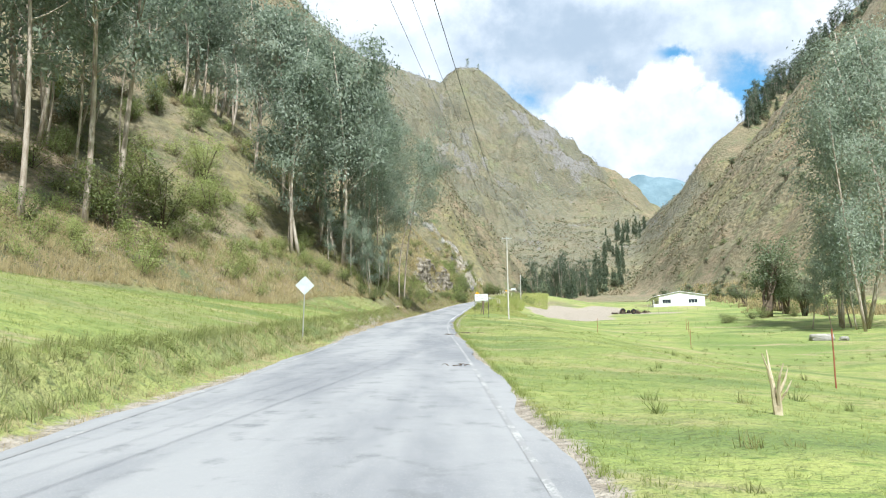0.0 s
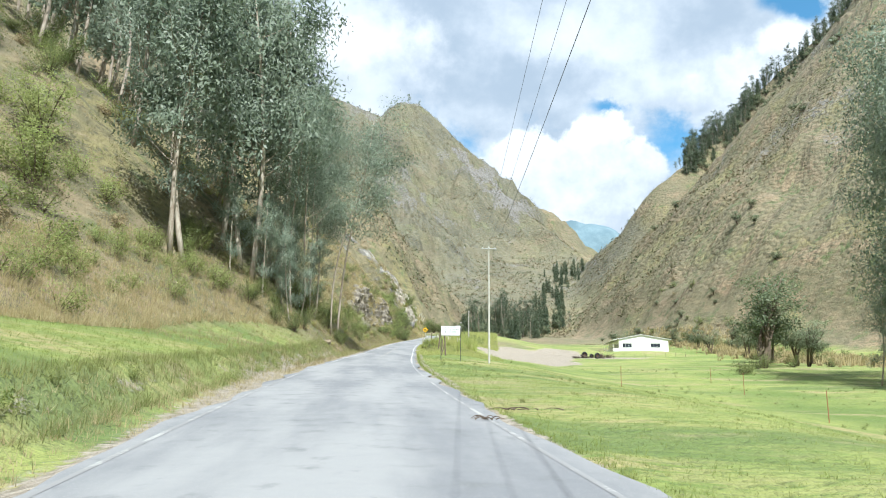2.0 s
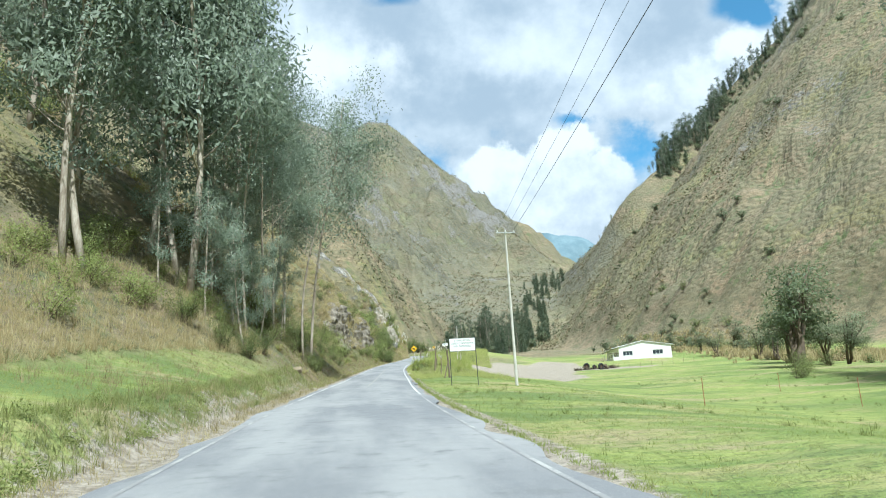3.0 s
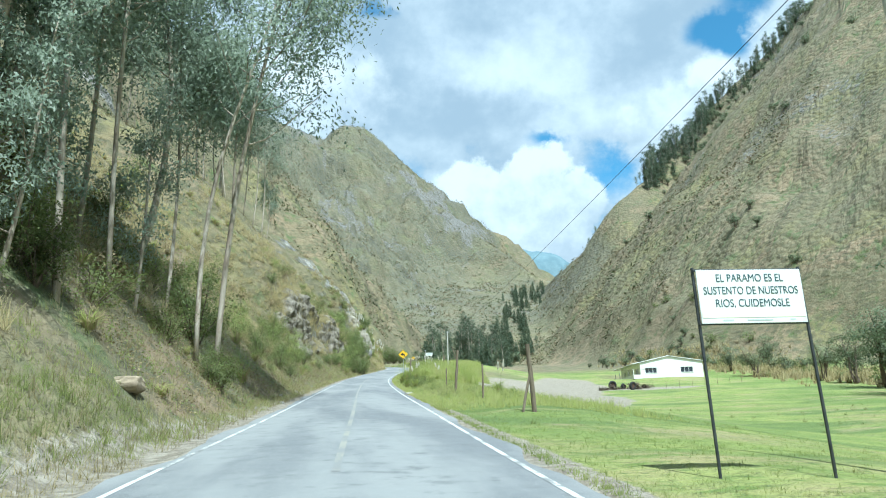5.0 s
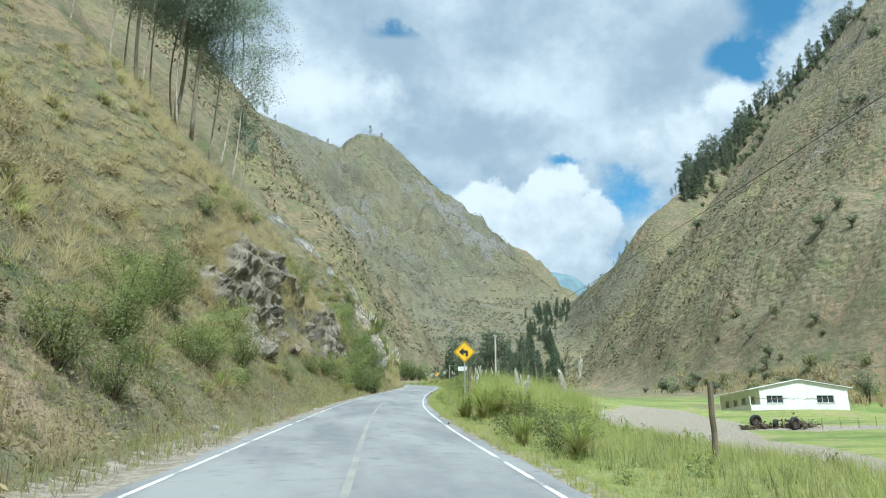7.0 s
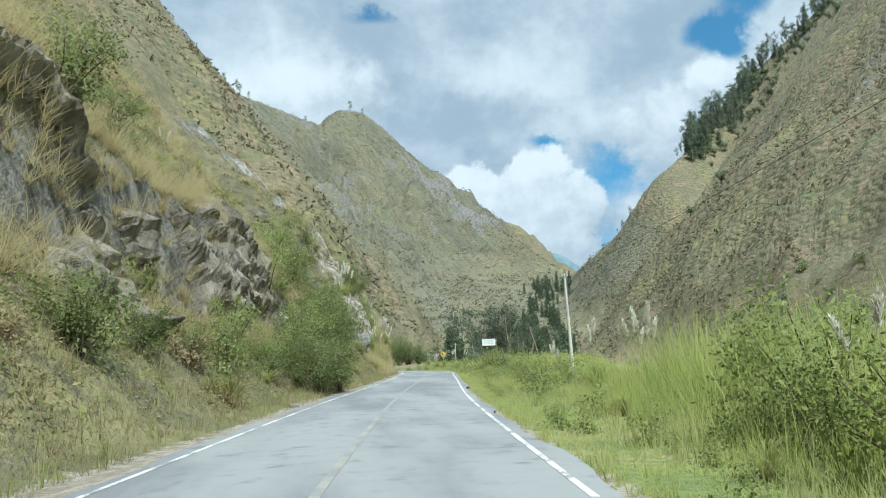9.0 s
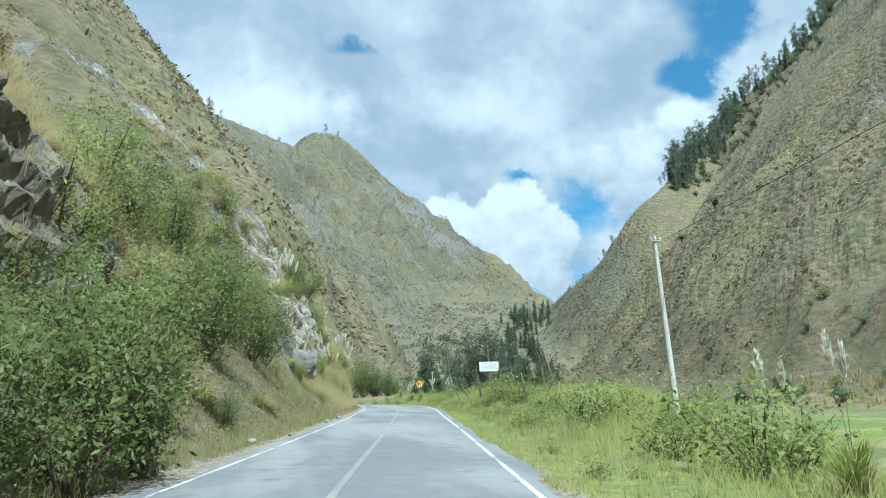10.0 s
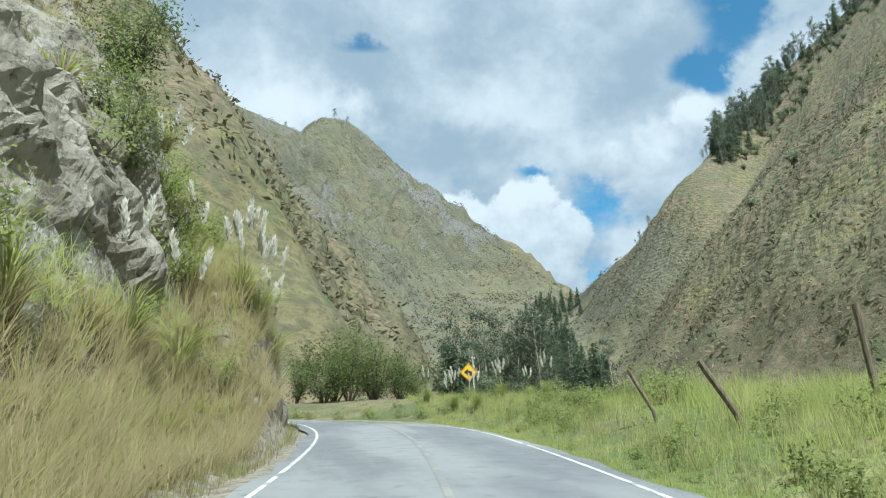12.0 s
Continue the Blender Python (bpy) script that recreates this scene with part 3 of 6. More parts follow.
CRAG = cliff_material("dark_crag_rock", (0.035, 0.03, 0.024), (0.115, 0.10, 0.078), (0.30, 0.265, 0.215), (0.20, 0.165, 0.085))
PALE_CRAG = cliff_material("pale_crag_rock", (0.075, 0.065, 0.05), (0.24, 0.21, 0.165), (0.44, 0.40, 0.335), (0.21, 0.185, 0.10))
BOULDER = plain("grey_boulder", (0.10, 0.095, 0.088), (0.27, 0.26, 0.245), 0.9, 0.9, 0.9, 0.12)
TAN_STONE = plain("tan_stone", (0.24, 0.19, 0.13), (0.38, 0.31, 0.22), 2.5, 0.9, 0.6, 0.04)
CABLE = plain("black_cable", (0.015, 0.015, 0.015), (0.03, 0.03, 0.03), 10, 0.6, 0.05, 0.001)
RUST_DARK = plain("rusty_brown_steel", (0.06, 0.035, 0.025), (0.15, 0.085, 0.06), 6, 0.85, 0.3, 0.004)
RUST = plain("rusty_red_steel", (0.20, 0.06, 0.03), (0.36, 0.13, 0.07), 6, 0.8, 0.3, 0.004)


# ---- mesh helpers ----
def sheet(name, verts, faces, material, smooth_shade=False):
    me = bpy.data.meshes.new(name)
    me.from_pydata(verts if isinstance(verts, list) else verts.tolist(), [], faces if isinstance(faces, list) else faces.tolist())
    me.materials.append(material)
    if smooth_shade:
        me.shade_smooth()
    return me


def part(name, me, parent=None, label="", at=None):
    """Links a mesh (or a bmesh) as one object under a thing."""
    ob = new(name, me)
    if parent is not None:
        ob.parent = parent
    if at is not None:
        ob.matrix_basis = at
    if label:
        ob["label"] = label
    return ob


def from_bm(name, bm, material, smooth_shade=False):
    me = bpy.data.meshes.new(name)
    bmesh.ops.recalc_face_normals(bm, faces=bm.faces)
    bm.to_mesh(me)
    bm.free()
    me.materials.append(material)
    if smooth_shade:
        me.shade_smooth()
    return me


def box_mesh(name, size, material, bevel=0.01, at=(0, 0, 0), turn=None):
    bm = bmesh.new()
    bmesh.ops.create_cube(bm, size=1)
    bmesh.ops.scale(bm, vec=size, verts=bm.verts)
    if bevel:
        bmesh.ops.bevel(bm, geom=bm.edges[:], offset=min(bevel, 0.4 * min(size)), segments=1, affect="EDGES")
    if turn is not None:
        bmesh.ops.transform(bm, matrix=turn, verts=bm.verts)
    bmesh.ops.translate(bm, vec=at, verts=bm.verts)
    return from_bm(name, bm, material)


def tube(points, radii, sides=7, cap=True):
    """Vertices and faces of a tapered tube along points."""
    p, r = np.array(points, float), np.array(radii, float)
    d = np.gradient(p, axis=0)
    d /= np.linalg.norm(d, axis=1)[:, None] + 1e-9
    ref = np.where(np.abs(d[:, 2:3]) > 0.9, np.array([[1.0, 0, 0]]), np.array([[0, 0, 1.0]]))
    a = np.cross(d, ref)
    a /= np.linalg.norm(a, axis=1)[:, None]
    b = np.cross(d, a)
    w = np.linspace(0, 2 * np.pi, sides, endpoint=False)
    v = (p[:, None] + r[:, None, None] * (np.cos(w)[None, :, None] * a[:, None] + np.sin(w)[None, :, None] * b[:, None])).reshape(-1, 3)
    f = []
    for i in range(len(p) - 1):
        for k in range(sides):
            f.append((i * sides + k, i * sides + (k + 1) % sides, (i + 1) * sides + (k + 1) % sides, (i + 1) * sides + k))
    if cap:
        f += [tuple(range(sides))[::-1], tuple((len(p) - 1) * sides + k for k in range(sides))]
    return v, f


class Pile:
    """Collects vertices and faces of many pieces for one mesh."""

    def __init__(self):
        self.v, self.f, self.n, self.soft = [], [], 0, []

    def add(self, v, f):
        v = np.asarray(v)
        self.v.append(v)
        self.f += [tuple(i + self.n for i in q) for q in f]
        self.n += len(v)

    def quads(self, v, facing=None):
        """v: pieces x corners x 3, every piece one face. facing: pieces x 3, the way a soft mass of leaves faces there."""
        k, c = v.shape[:2]
        if facing is not None:
            facing = facing / np.linalg.norm(facing, axis=1)[:, None]
            turned = np.sum(np.cross(v[:, 1] - v[:, 0], v[:, 2] - v[:, 0]) * facing, axis=1) < 0
            v = np.where(turned[:, None, None], v[:, ::-1], v)
            self.soft.append(np.repeat(facing, c, axis=0))
        ids = np.arange(k * c).reshape(k, c) + self.n
        self.v.append(v.reshape(-1, 3))
        self.f += [tuple(q) for q in ids.tolist()]
        self.n += k * c

    def mesh(self, name, material, smooth_shade=False):
        me = sheet(name, np.concatenate(self.v), self.f, material, smooth_shade or bool(self.soft))
        if self.soft:
            me.normals_split_custom_set_from_vertices(np.concatenate(self.soft).tolist())
        return me


def leaf_cards(rng, centres, length, width, droop=0.3, spread=1.0):
    """Pointed leaf sprays at centres: four-cornered and slightly folded by their tilt. droop pulls the tips down."""
    n = len(centres)
    d = rng.normal(size=(n, 3)) * (1, 1, 0.7 * spread)
    d[:, 2] -= droop * 2
    d /= np.linalg.norm(d, axis=1)[:, None]
    s = np.cross(d, rng.normal(size=(n, 3)))
    s /= np.linalg.norm(s, axis=1)[:, None]
    l = length * rng.uniform(0.6, 1.3, (n, 1))
    w = width * rng.uniform(0.6, 1.3, (n, 1))
    mid = centres + d * l * 0.45
    return np.stack([centres, mid + s * w * 0.5, centres + d * l, mid - s * w * 0.5], axis=1)


# ---- ground ----
def spaced(first, last, near, grow, widest):
    out, v, stepw = [first], first, near
    while v < last:
        v += stepw
        stepw = min(stepw * grow, widest)
        out.append(v)
    return out


def build_ground():
    side = spaced(14, 1500, 0.6, 1.05, 8.0)
    k = [i for i, v in enumerate(side) if v > 560][0]
    side = side[:k] + spaced(side[k], 2600, 9, 1.12, 200)
    us = np.array([-v for v in side[::-1]] + list(np.arange(-13.5, 13.6, 0.5)) + side)
    ys = np.array([-v for v in spaced(16, 900, 2, 1.2, 80)][::-1] + list(np.arange(-15, 292, 1.0)) + spaced(292, 1250, 1.3, 1.04, 8.5) + spaced(1262, 3200, 12, 1.12, 150))
    centre = np.interp(np.minimum(ys, 280), LINE_Y[:-140], LINE_X[:-140])
    U, Y = np.meshgrid(us, ys)
    X = U + centre[:, None]
    Z = height(X, Y)
    u = across(X, Y)
    nx = len(us)
    idx = np.arange(X.size).reshape(X.shape)
    faces = np.stack([idx[:-1, :-1], idx[:-1, 1:], idx[1:, 1:], idx[1:, :-1]], -1).reshape(-1, 4)
    me = sheet("ground", np.stack([X, Y, Z], -1).reshape(-1, 3), faces, GROUND, True)
    gx, gy = np.gradient(Z, axis=1) / np.gradient(X, axis=1), np.gradient(Z, axis=0) / np.gradient(Y, axis=0)
    slope = np.hypot(gx, gy)
    n1 = fbm(X, Y, 30, 4, 41)
    left, right = np.maximum(-u - HALF_ROAD, 0), np.maximum(u - HALF_ROAD, 0)
    scrub = smooth(0.28, 0.5, slope + 0.1 * n1)
    foot = meadow_foot(Y)
    scrub = np.maximum(scrub, np.where(u < 0, smooth(foot - 0.8, foot + 1.2, left + 0.8 * n1), 0))
    scrub = np.maximum(scrub, np.where(u < 0, smooth(86, 100, Y + 4 * n1), 0) * 0.85)
    scrub = np.maximum(scrub, smooth(250, 300, Y))
    scrub = np.maximum(scrub, 0.2 * np.where(u > 0, smooth(98, 112, Y + 3 * n1) * (1 - smooth(8, 14, right + 2 * n1)), 0))
    scrub = scrub * (1 - 0.8 * np.where(u < 0, (1 - smooth(74, 90, Y + 3 * n1)) * (1 - smooth(foot - 0.8, foot + 1.2, left + 0.8 * n1)), 0))
    n2 = fbm(X, Y, 45, 5, 43)
    dirt = np.where(u < 0, smooth(1.3, 1.9, left) * (1 - smooth(2.2, 2.7, left)) * (1 - smooth(80, 90, Y)), 0) * np.clip(0.55 + 1.2 * fbm(X, Y, 3, 3, 53), 0, 1)
    rock = (0.62 + 0.5 * smooth(236, 246, Y)) * smooth(1.3 - 0.3 * smooth(236, 246, Y), 2.2 - 0.5 * smooth(236, 246, Y), slope + 0.5 * n1) * smooth(165, 185, Y) * (1 - smooth(262, 275, Y)) * (u < 0)
    # bare bands on the mountainsides
    rock = np.maximum(rock, 0.75 * smooth(0.05, 0.6, n2) * np.exp(-((Z - 214) / 26) ** 2) * np.exp(-((X - 30) / 70) ** 2) * smooth(600, 680, Y))
    rock = np.maximum(rock, 0.6 * smooth(0.1, 0.7, n2) * np.exp(-((Z - 330) / 22) ** 2) * smooth(800, 860, Y))
    rock = np.maximum(rock, 0.78 * smooth(-0.5, 0.4, n2) * np.exp(-((Z - 80) / 13) ** 2) * np.exp(-((X - 74) / 26) ** 2) * smooth(480, 520, Y))
    rock = np.maximum(rock, 0.45 * smooth(0.15, 0.8, n2) * smooth(70, 110, Z) * smooth(140, 170, X) * (1 - smooth(560, 620, Y)))
    rock = np.maximum(rock, 0.5 * smooth(0.3, 0.8, fbm(X, 0.6 * Y, 18, 4, 49)) * smooth(560, 640, Y))
    brow = np.full(X.shape, 1e9)
    for (ax, ay, _), (bx, by, _) in zip(CREST_PEAK[4:], CREST_PEAK[5:]):
        w = np.clip(((X - ax) * (bx - ax) + (Y - ay) * (by - ay)) / ((bx - ax) ** 2 + (by - ay) ** 2), 0, 1)
        brow = np.minimum(brow, np.hypot(X - ax - w * (bx - ax), Y - ay - w * (by - ay)))
    rock = np.maximum(rock, 0.62 * smooth(-0.15, 0.35, fbm(X, Y, 30, 4, 57)) * (1 - smooth(18, 75, brow)) * smooth(180, 240, Z))
    gravel = np.where(np.abs(u) > HALF_ROAD - 0.4, 1 - smooth(0.25, 1.1, np.where(u < 0, left * (0.55 - 0.3 * smooth(230, 242, Y)), right * 1.3) + 0.35 * n1), 0)
    gravel = np.maximum(gravel, 0.6 * dirt * smooth(26, 40, Y))
    yard = np.minimum(np.hypot((X - 35 - 0.1 * (Y - 190)) / 15, (Y - 192) / 36), np.hypot((X - 33 - 0.22 * (Y - 170)) / 8, (Y - 170) / 30))
    yard = np.minimum(yard, np.hypot((X - 47 - 0.3 * (Y - 206)) / 11, (Y - 206) / 25))
    yard = np.minimum(yard, np.hypot((X - 58) / 13, (Y - 191 - 0.15 * (X - 58)) / 5))
    gravel = np.maximum(gravel, 1 - smooth(0.75, 1.1, yard + 0.2 * n1))
    n3 = fbm(X, Y, 26, 4, 47)
    # grey-green cover, fullest on the far mountain to paint in its haze
    lush_haze = np.maximum(np.clip(0.82 + 0.35 * n3, 0, 1) * smooth(480, 600, Y) * (X < 230), 0.4 * np.where((u < 0) & (Y > 170), smooth(175, 230, Y) * (0.35 + 0.65 * smooth(15, 45, left)), 0) * (Y < 560) * (X < 60))
    lush_haze = np.maximum(lush_haze, 0.22 * smooth(-0.1, 0.5, n2) * (X > 90))
    along, down = fall_line(X, Y)
    mount = smooth(8, 40, Z - rise(Y)) * smooth(25, 90, np.abs(u)) * np.where(X > 110, 1 - 0.2 * (1 - smooth(560, 700, Y)), 1)
    for name, v in (("along", along), ("down", down), ("mount", mount), ("lush_haze", lush_haze), ("scrub", scrub), ("rock", rock), ("gravel", gravel)):
        me.attributes.new(name, "FLOAT", "POINT").data.foreach_set("value", v.ravel().astype(np.float32))
    tagged(part("ground", me), "valley floor with green meadow, scrub slopes and bare rock", "ground", kind="structure")


def strip(lo, hi, y0, y1, lift, n=None, dash=None, wob=0.0, seed=0):
    """A band along the road between two distances from its middle."""
    tx, ty = np.gradient(LINE_X), np.gradient(LINE_Y)
    l = np.hypot(tx, ty)
    keep = (LINE_Y >= y0) & (LINE_Y <= y1)
    i = np.where(keep)[0]
    cols = np.linspace(lo, hi, n or 2)
    off = cols[None, :] + (wob * fbm(LINE_Y[i], LINE_X[i], 2.5, 3, seed)[:, None] * np.where(np.abs(cols) == np.abs(cols).max(), 1, 0)[None, :] if wob else 0)
    off = off * (1 + 0.1 * smooth(224, 244, LINE_Y[i])[:, None])  # the road widens towards its bend
    X = LINE_X[i][:, None] + off * (ty[i] / l[i])[:, None]
    Y = LINE_Y[i][:, None] - off * (tx[i] / l[i])[:, None]
    Z = rise(LINE_Y[i])[:, None] - 0.018 * np.abs(off) + lift + 0 * X
    idx = np.arange(X.size).reshape(X.shape)
    f = np.stack([idx[:-1, :-1], idx[:-1, 1:], idx[1:, 1:], idx[1:, :-1]], -1)
    if dash:
        q = (np.cumsum(l)[i][:-1] % dash[0]) < dash[1]
        f = f[q]
    return np.stack([X, Y, Z], -1).reshape(-1, 3), f.reshape(-1, 4)


def build_road():
    v, f = strip(-HALF_ROAD - 0.1, HALF_ROAD + 0.1, -110, 312, 0.05, 9, wob=0.16, seed=3)
    road = tagged(part("road", sheet("road", v, f, ASPHALT, True)), "grey patched two-lane asphalt road with worn edges", "road", kind="structure")
    for lo, hi in ((-2.77, -2.68), (2.68, 2.77)):
        for y0, y1, paint, label in ((-110, 72, WORN_LINE, "almost worn away white edge line"), (72, 312, WHITE_LINE, "worn white edge line")):
            v, f = strip(lo, hi, y0, y1, 0.055)
            part("edge_line", sheet("edge_line", v, f, paint), road, label)
    v, f = strip(-0.06, 0.06, 84, 312, 0.056)
    part("centre_line", sheet("centre_line", v, f, YELLOW_LINE), road, "faded yellow centre line")


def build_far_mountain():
    """The mountain behind the valley's notch, kilometres away, its haze painted in as blue."""
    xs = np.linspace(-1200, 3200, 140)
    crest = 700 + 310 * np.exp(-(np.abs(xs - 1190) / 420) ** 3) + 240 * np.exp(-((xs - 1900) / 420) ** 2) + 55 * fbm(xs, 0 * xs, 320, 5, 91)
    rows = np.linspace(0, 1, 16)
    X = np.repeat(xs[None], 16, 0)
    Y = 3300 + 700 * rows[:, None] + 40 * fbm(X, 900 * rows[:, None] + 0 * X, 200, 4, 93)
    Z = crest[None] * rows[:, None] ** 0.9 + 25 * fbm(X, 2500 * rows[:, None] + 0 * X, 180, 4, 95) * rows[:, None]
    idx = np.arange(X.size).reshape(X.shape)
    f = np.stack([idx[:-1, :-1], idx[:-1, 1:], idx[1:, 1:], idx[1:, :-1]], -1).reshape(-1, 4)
    tagged(part("backdrop", sheet("backdrop", np.stack([X, Y, Z], -1).reshape(-1, 3), f, HAZE_BLUE, True)), "distant forested mountain behind the notch, coloured blue for haze", "mountain", kind="structure")


def build_rock_face(name, y0, y1, near, far, material, deep, seed, bare, label):
    """Broken rock standing out of the cutting between two distances from the road's edge."""
    ys, ls = np.arange(y0, y1, 0.2), np.arange(near, far, 0.055)
    L, Y = np.meshgrid(ls, ys)
    mid = np.interp(Y, LINE_Y[:-140], LINE_X[:-140]) - HALF_ROAD
    Z = height(mid - L, Y)
    s, h = Y + 0.25 * Z, Z - rise(Y)
    block = fbm(s, 0.8 * h, 2.8, 3, seed) + 0.55 * fbm(s, 1.5 * h, 0.9, 3, seed + 5)
    crack = 1 - smooth(0.0, 0.16, np.abs(grain(s + 0.35 * h, 0.3 * h, 1.7, seed + 9)))
    shelf = np.abs(((h + 0.8 * grain(s, h, 5, seed + 11)) / 1.3) % 1 - 0.5)
    out = deep * (0.55 + 0.6 * block - 0.75 * crack + 0.5 * shelf)
    edge = smooth(0, 3.5, Y - y0) * (1 - smooth(-3.5, 0, Y - y1)) * smooth(0, 0.5, L - near) * (1 - smooth(-0.9, 0, L - far))
    edge = edge * smooth(-0.22, 0.12, fbm(s, h, 6.5, 3, seed + 21) + bare - 0.5 * smooth(0.3, 1.0, np.abs(2 * (L - near) / (far - near) - 1)))
    out = (out + 0.6) * edge - 0.6
    X = mid - L + 0.9 * out
    Z = Z + 0.25 * out
    idx = np.arange(X.size).reshape(X.shape)
    f = np.stack([idx[:-1, :-1], idx[:-1, 1:], idx[1:, 1:], idx[1:, :-1]], -1).reshape(-1, 4)
    tagged(part(name, sheet(name, np.stack([X, Y, Z], -1).reshape(-1, 3), f, material)), label, "rock", kind="structure")


build_ground()
build_road()
build_far_mountain()
build_rock_face("rock_face_1", 157, 215, 4.6, 9.0, CRAG, 1.0, 131, 0.22, "dark broken rock face above the cutting")
build_rock_face("rock_face_2", 238, 262, 4.0, 10.5, PALE_CRAG, 0.65, 151, 0.42, "pale broken rock face beside the road")
build_rock_face("rock_face_3", 259, 279, 0.9, 3.4, CRAG, 0.4, 171, 0.35, "low dark rock face where the road bends")

# ---- plants: each kind is built once or a few times, then copied ----
def eucalyptus(seed, tall=24.0, bare=0.35, spread=1.0, leaves=2000, fine=1.08, slim=1.0, leaf=None):
    """A slender tall tree: a pale bare trunk, steep limbs, hanging leaf sprays in separate clumps."""
    rng = np.random.default_rng(seed)
    root = new("eucalyptus_tree")
    n = 11
    q = np.linspace(0, 1, n)
    lean = rng.normal(0, 0.035, 2) * tall
    bend = rng.normal(0, 0.02, 2) * tall
    pts = np.stack([lean[0] * q + bend[0] * np.sin(q * 5), lean[1] * q + bend[1] * np.sin(q * 4), tall * 0.97 * q - 0.4], 1)
    base_r = tall * 0.0115 * slim
    trunk = Pile()
    trunk.add(*tube(pts, base_r * (1.15 - q) ** 0.8 + 0.02, 8))
    part("trunk", trunk.mesh("trunk", BARK, True), root)
    limbs, centres = Pile(), []
    for k in range(15):
        h = bare + (0.97 - bare) * (k + rng.uniform(0, 0.8)) / 15
        start = np.array([np.interp(h, q, pts[:, i]) for i in range(3)])
        a = rng.uniform(0, 2 * np.pi)
        reach = tall * spread * rng.uniform(0.07, 0.15) * (1.15 - 0.75 * abs(h - 0.55) * 1.6)
        up = reach * rng.uniform(0.5, 1.3)
        s = np.linspace(0, 1, 5)
        lp = start + np.stack([np.cos(a) * reach * s, np.sin(a) * reach * s, up * s ** 1.3], 1) + rng.normal(0, 0.08, (5, 3)) * s[:, None]
        limbs.add(*tube(lp, base_r * 0.34 * (1.1 - s) * (1.2 - h) + 0.015, 4, False))
        for j in range(rng.integers(3, 6)):
            w = rng.uniform(0.45, 1.1)
            centres.append((start + (lp[-1] - start) * w + rng.normal(0, 0.028 * tall, 3) * spread, rng.uniform(0.035, 0.062) * tall))
    for k in range(5):
        centres.append((pts[-1] + rng.normal(0, 0.02 * tall, 3) - (0, 0, 0.03 * tall), 0.03 * tall))
    tagged(part("branchwork", limbs.mesh("branchwork", BARK, True), root), kind="stuff")
    weights = np.array([c[1] ** 2 for c in centres])
    counts = rng.multinomial(leaves, weights / weights.sum())
    at = np.concatenate([c + rng.normal(0, 1, (m, 3)) * (r * 0.62, r * 0.62, r * 0.5) for (c, r), m in zip(centres, counts)])
    crown = Pile()
    cards = leaf_cards(rng, at, tall * 0.028 * fine, tall * 0.0095 * fine, 0.5)
    hub = np.stack([np.interp(cards[:, 0, 2], pts[:, 2], pts[:, i]) for i in (0, 1)] + [cards[:, 0, 2]], 1)
    crown.quads(cards, (cards[:, 2] - hub) / (0.11 * tall * spread) + rng.normal(0, 0.35, (len(cards), 3)) + (0, 0, 0.5))
    part("crown", crown.mesh("crown", leaf or GUM_LEAF), root)
    return tagged(root, "tall eucalyptus tree with pale bare trunk and grey-green crown", "tree", "eucalyptus wood")


def pine(seed, tall=15.0, leaves=650):
    """A dark narrow conifer with whorls of drooping boughs."""
    rng = np.random.default_rng(seed)
    root = new("pine_tree")
    q = np.linspace(0, 1, 5)
    trunk = Pile()
    trunk.add(*tube(np.stack([0 * q, 0 * q, tall * q - 0.4], 1), 0.017 * tall * (1.05 - q), 6))
    part("trunk", trunk.mesh("trunk", DARK_BARK, True), root)
    h = 0.06 + 0.94 * rng.beta(1.0, 1.6, leaves)
    r = tall * 0.24 * (1.03 - h) ** 0.9 * np.sqrt(rng.uniform(0.05, 1, leaves)) * (0.8 + 0.3 * np.sin(h * 38 + rng.uniform(0, 6)))
    a = rng.uniform(0, 2 * np.pi, leaves)
    at = np.stack([r * np.cos(a), r * np.sin(a), h * tall], 1)
    crown = Pile()
    crown.quads(leaf_cards(rng, at, tall * 0.075, tall * 0.03, 0.35))
    part("crown", crown.mesh("crown", PINE_LEAF), root)
    return tagged(root, "dark green pine on the steep valley side", "tree", "pines in the gully")


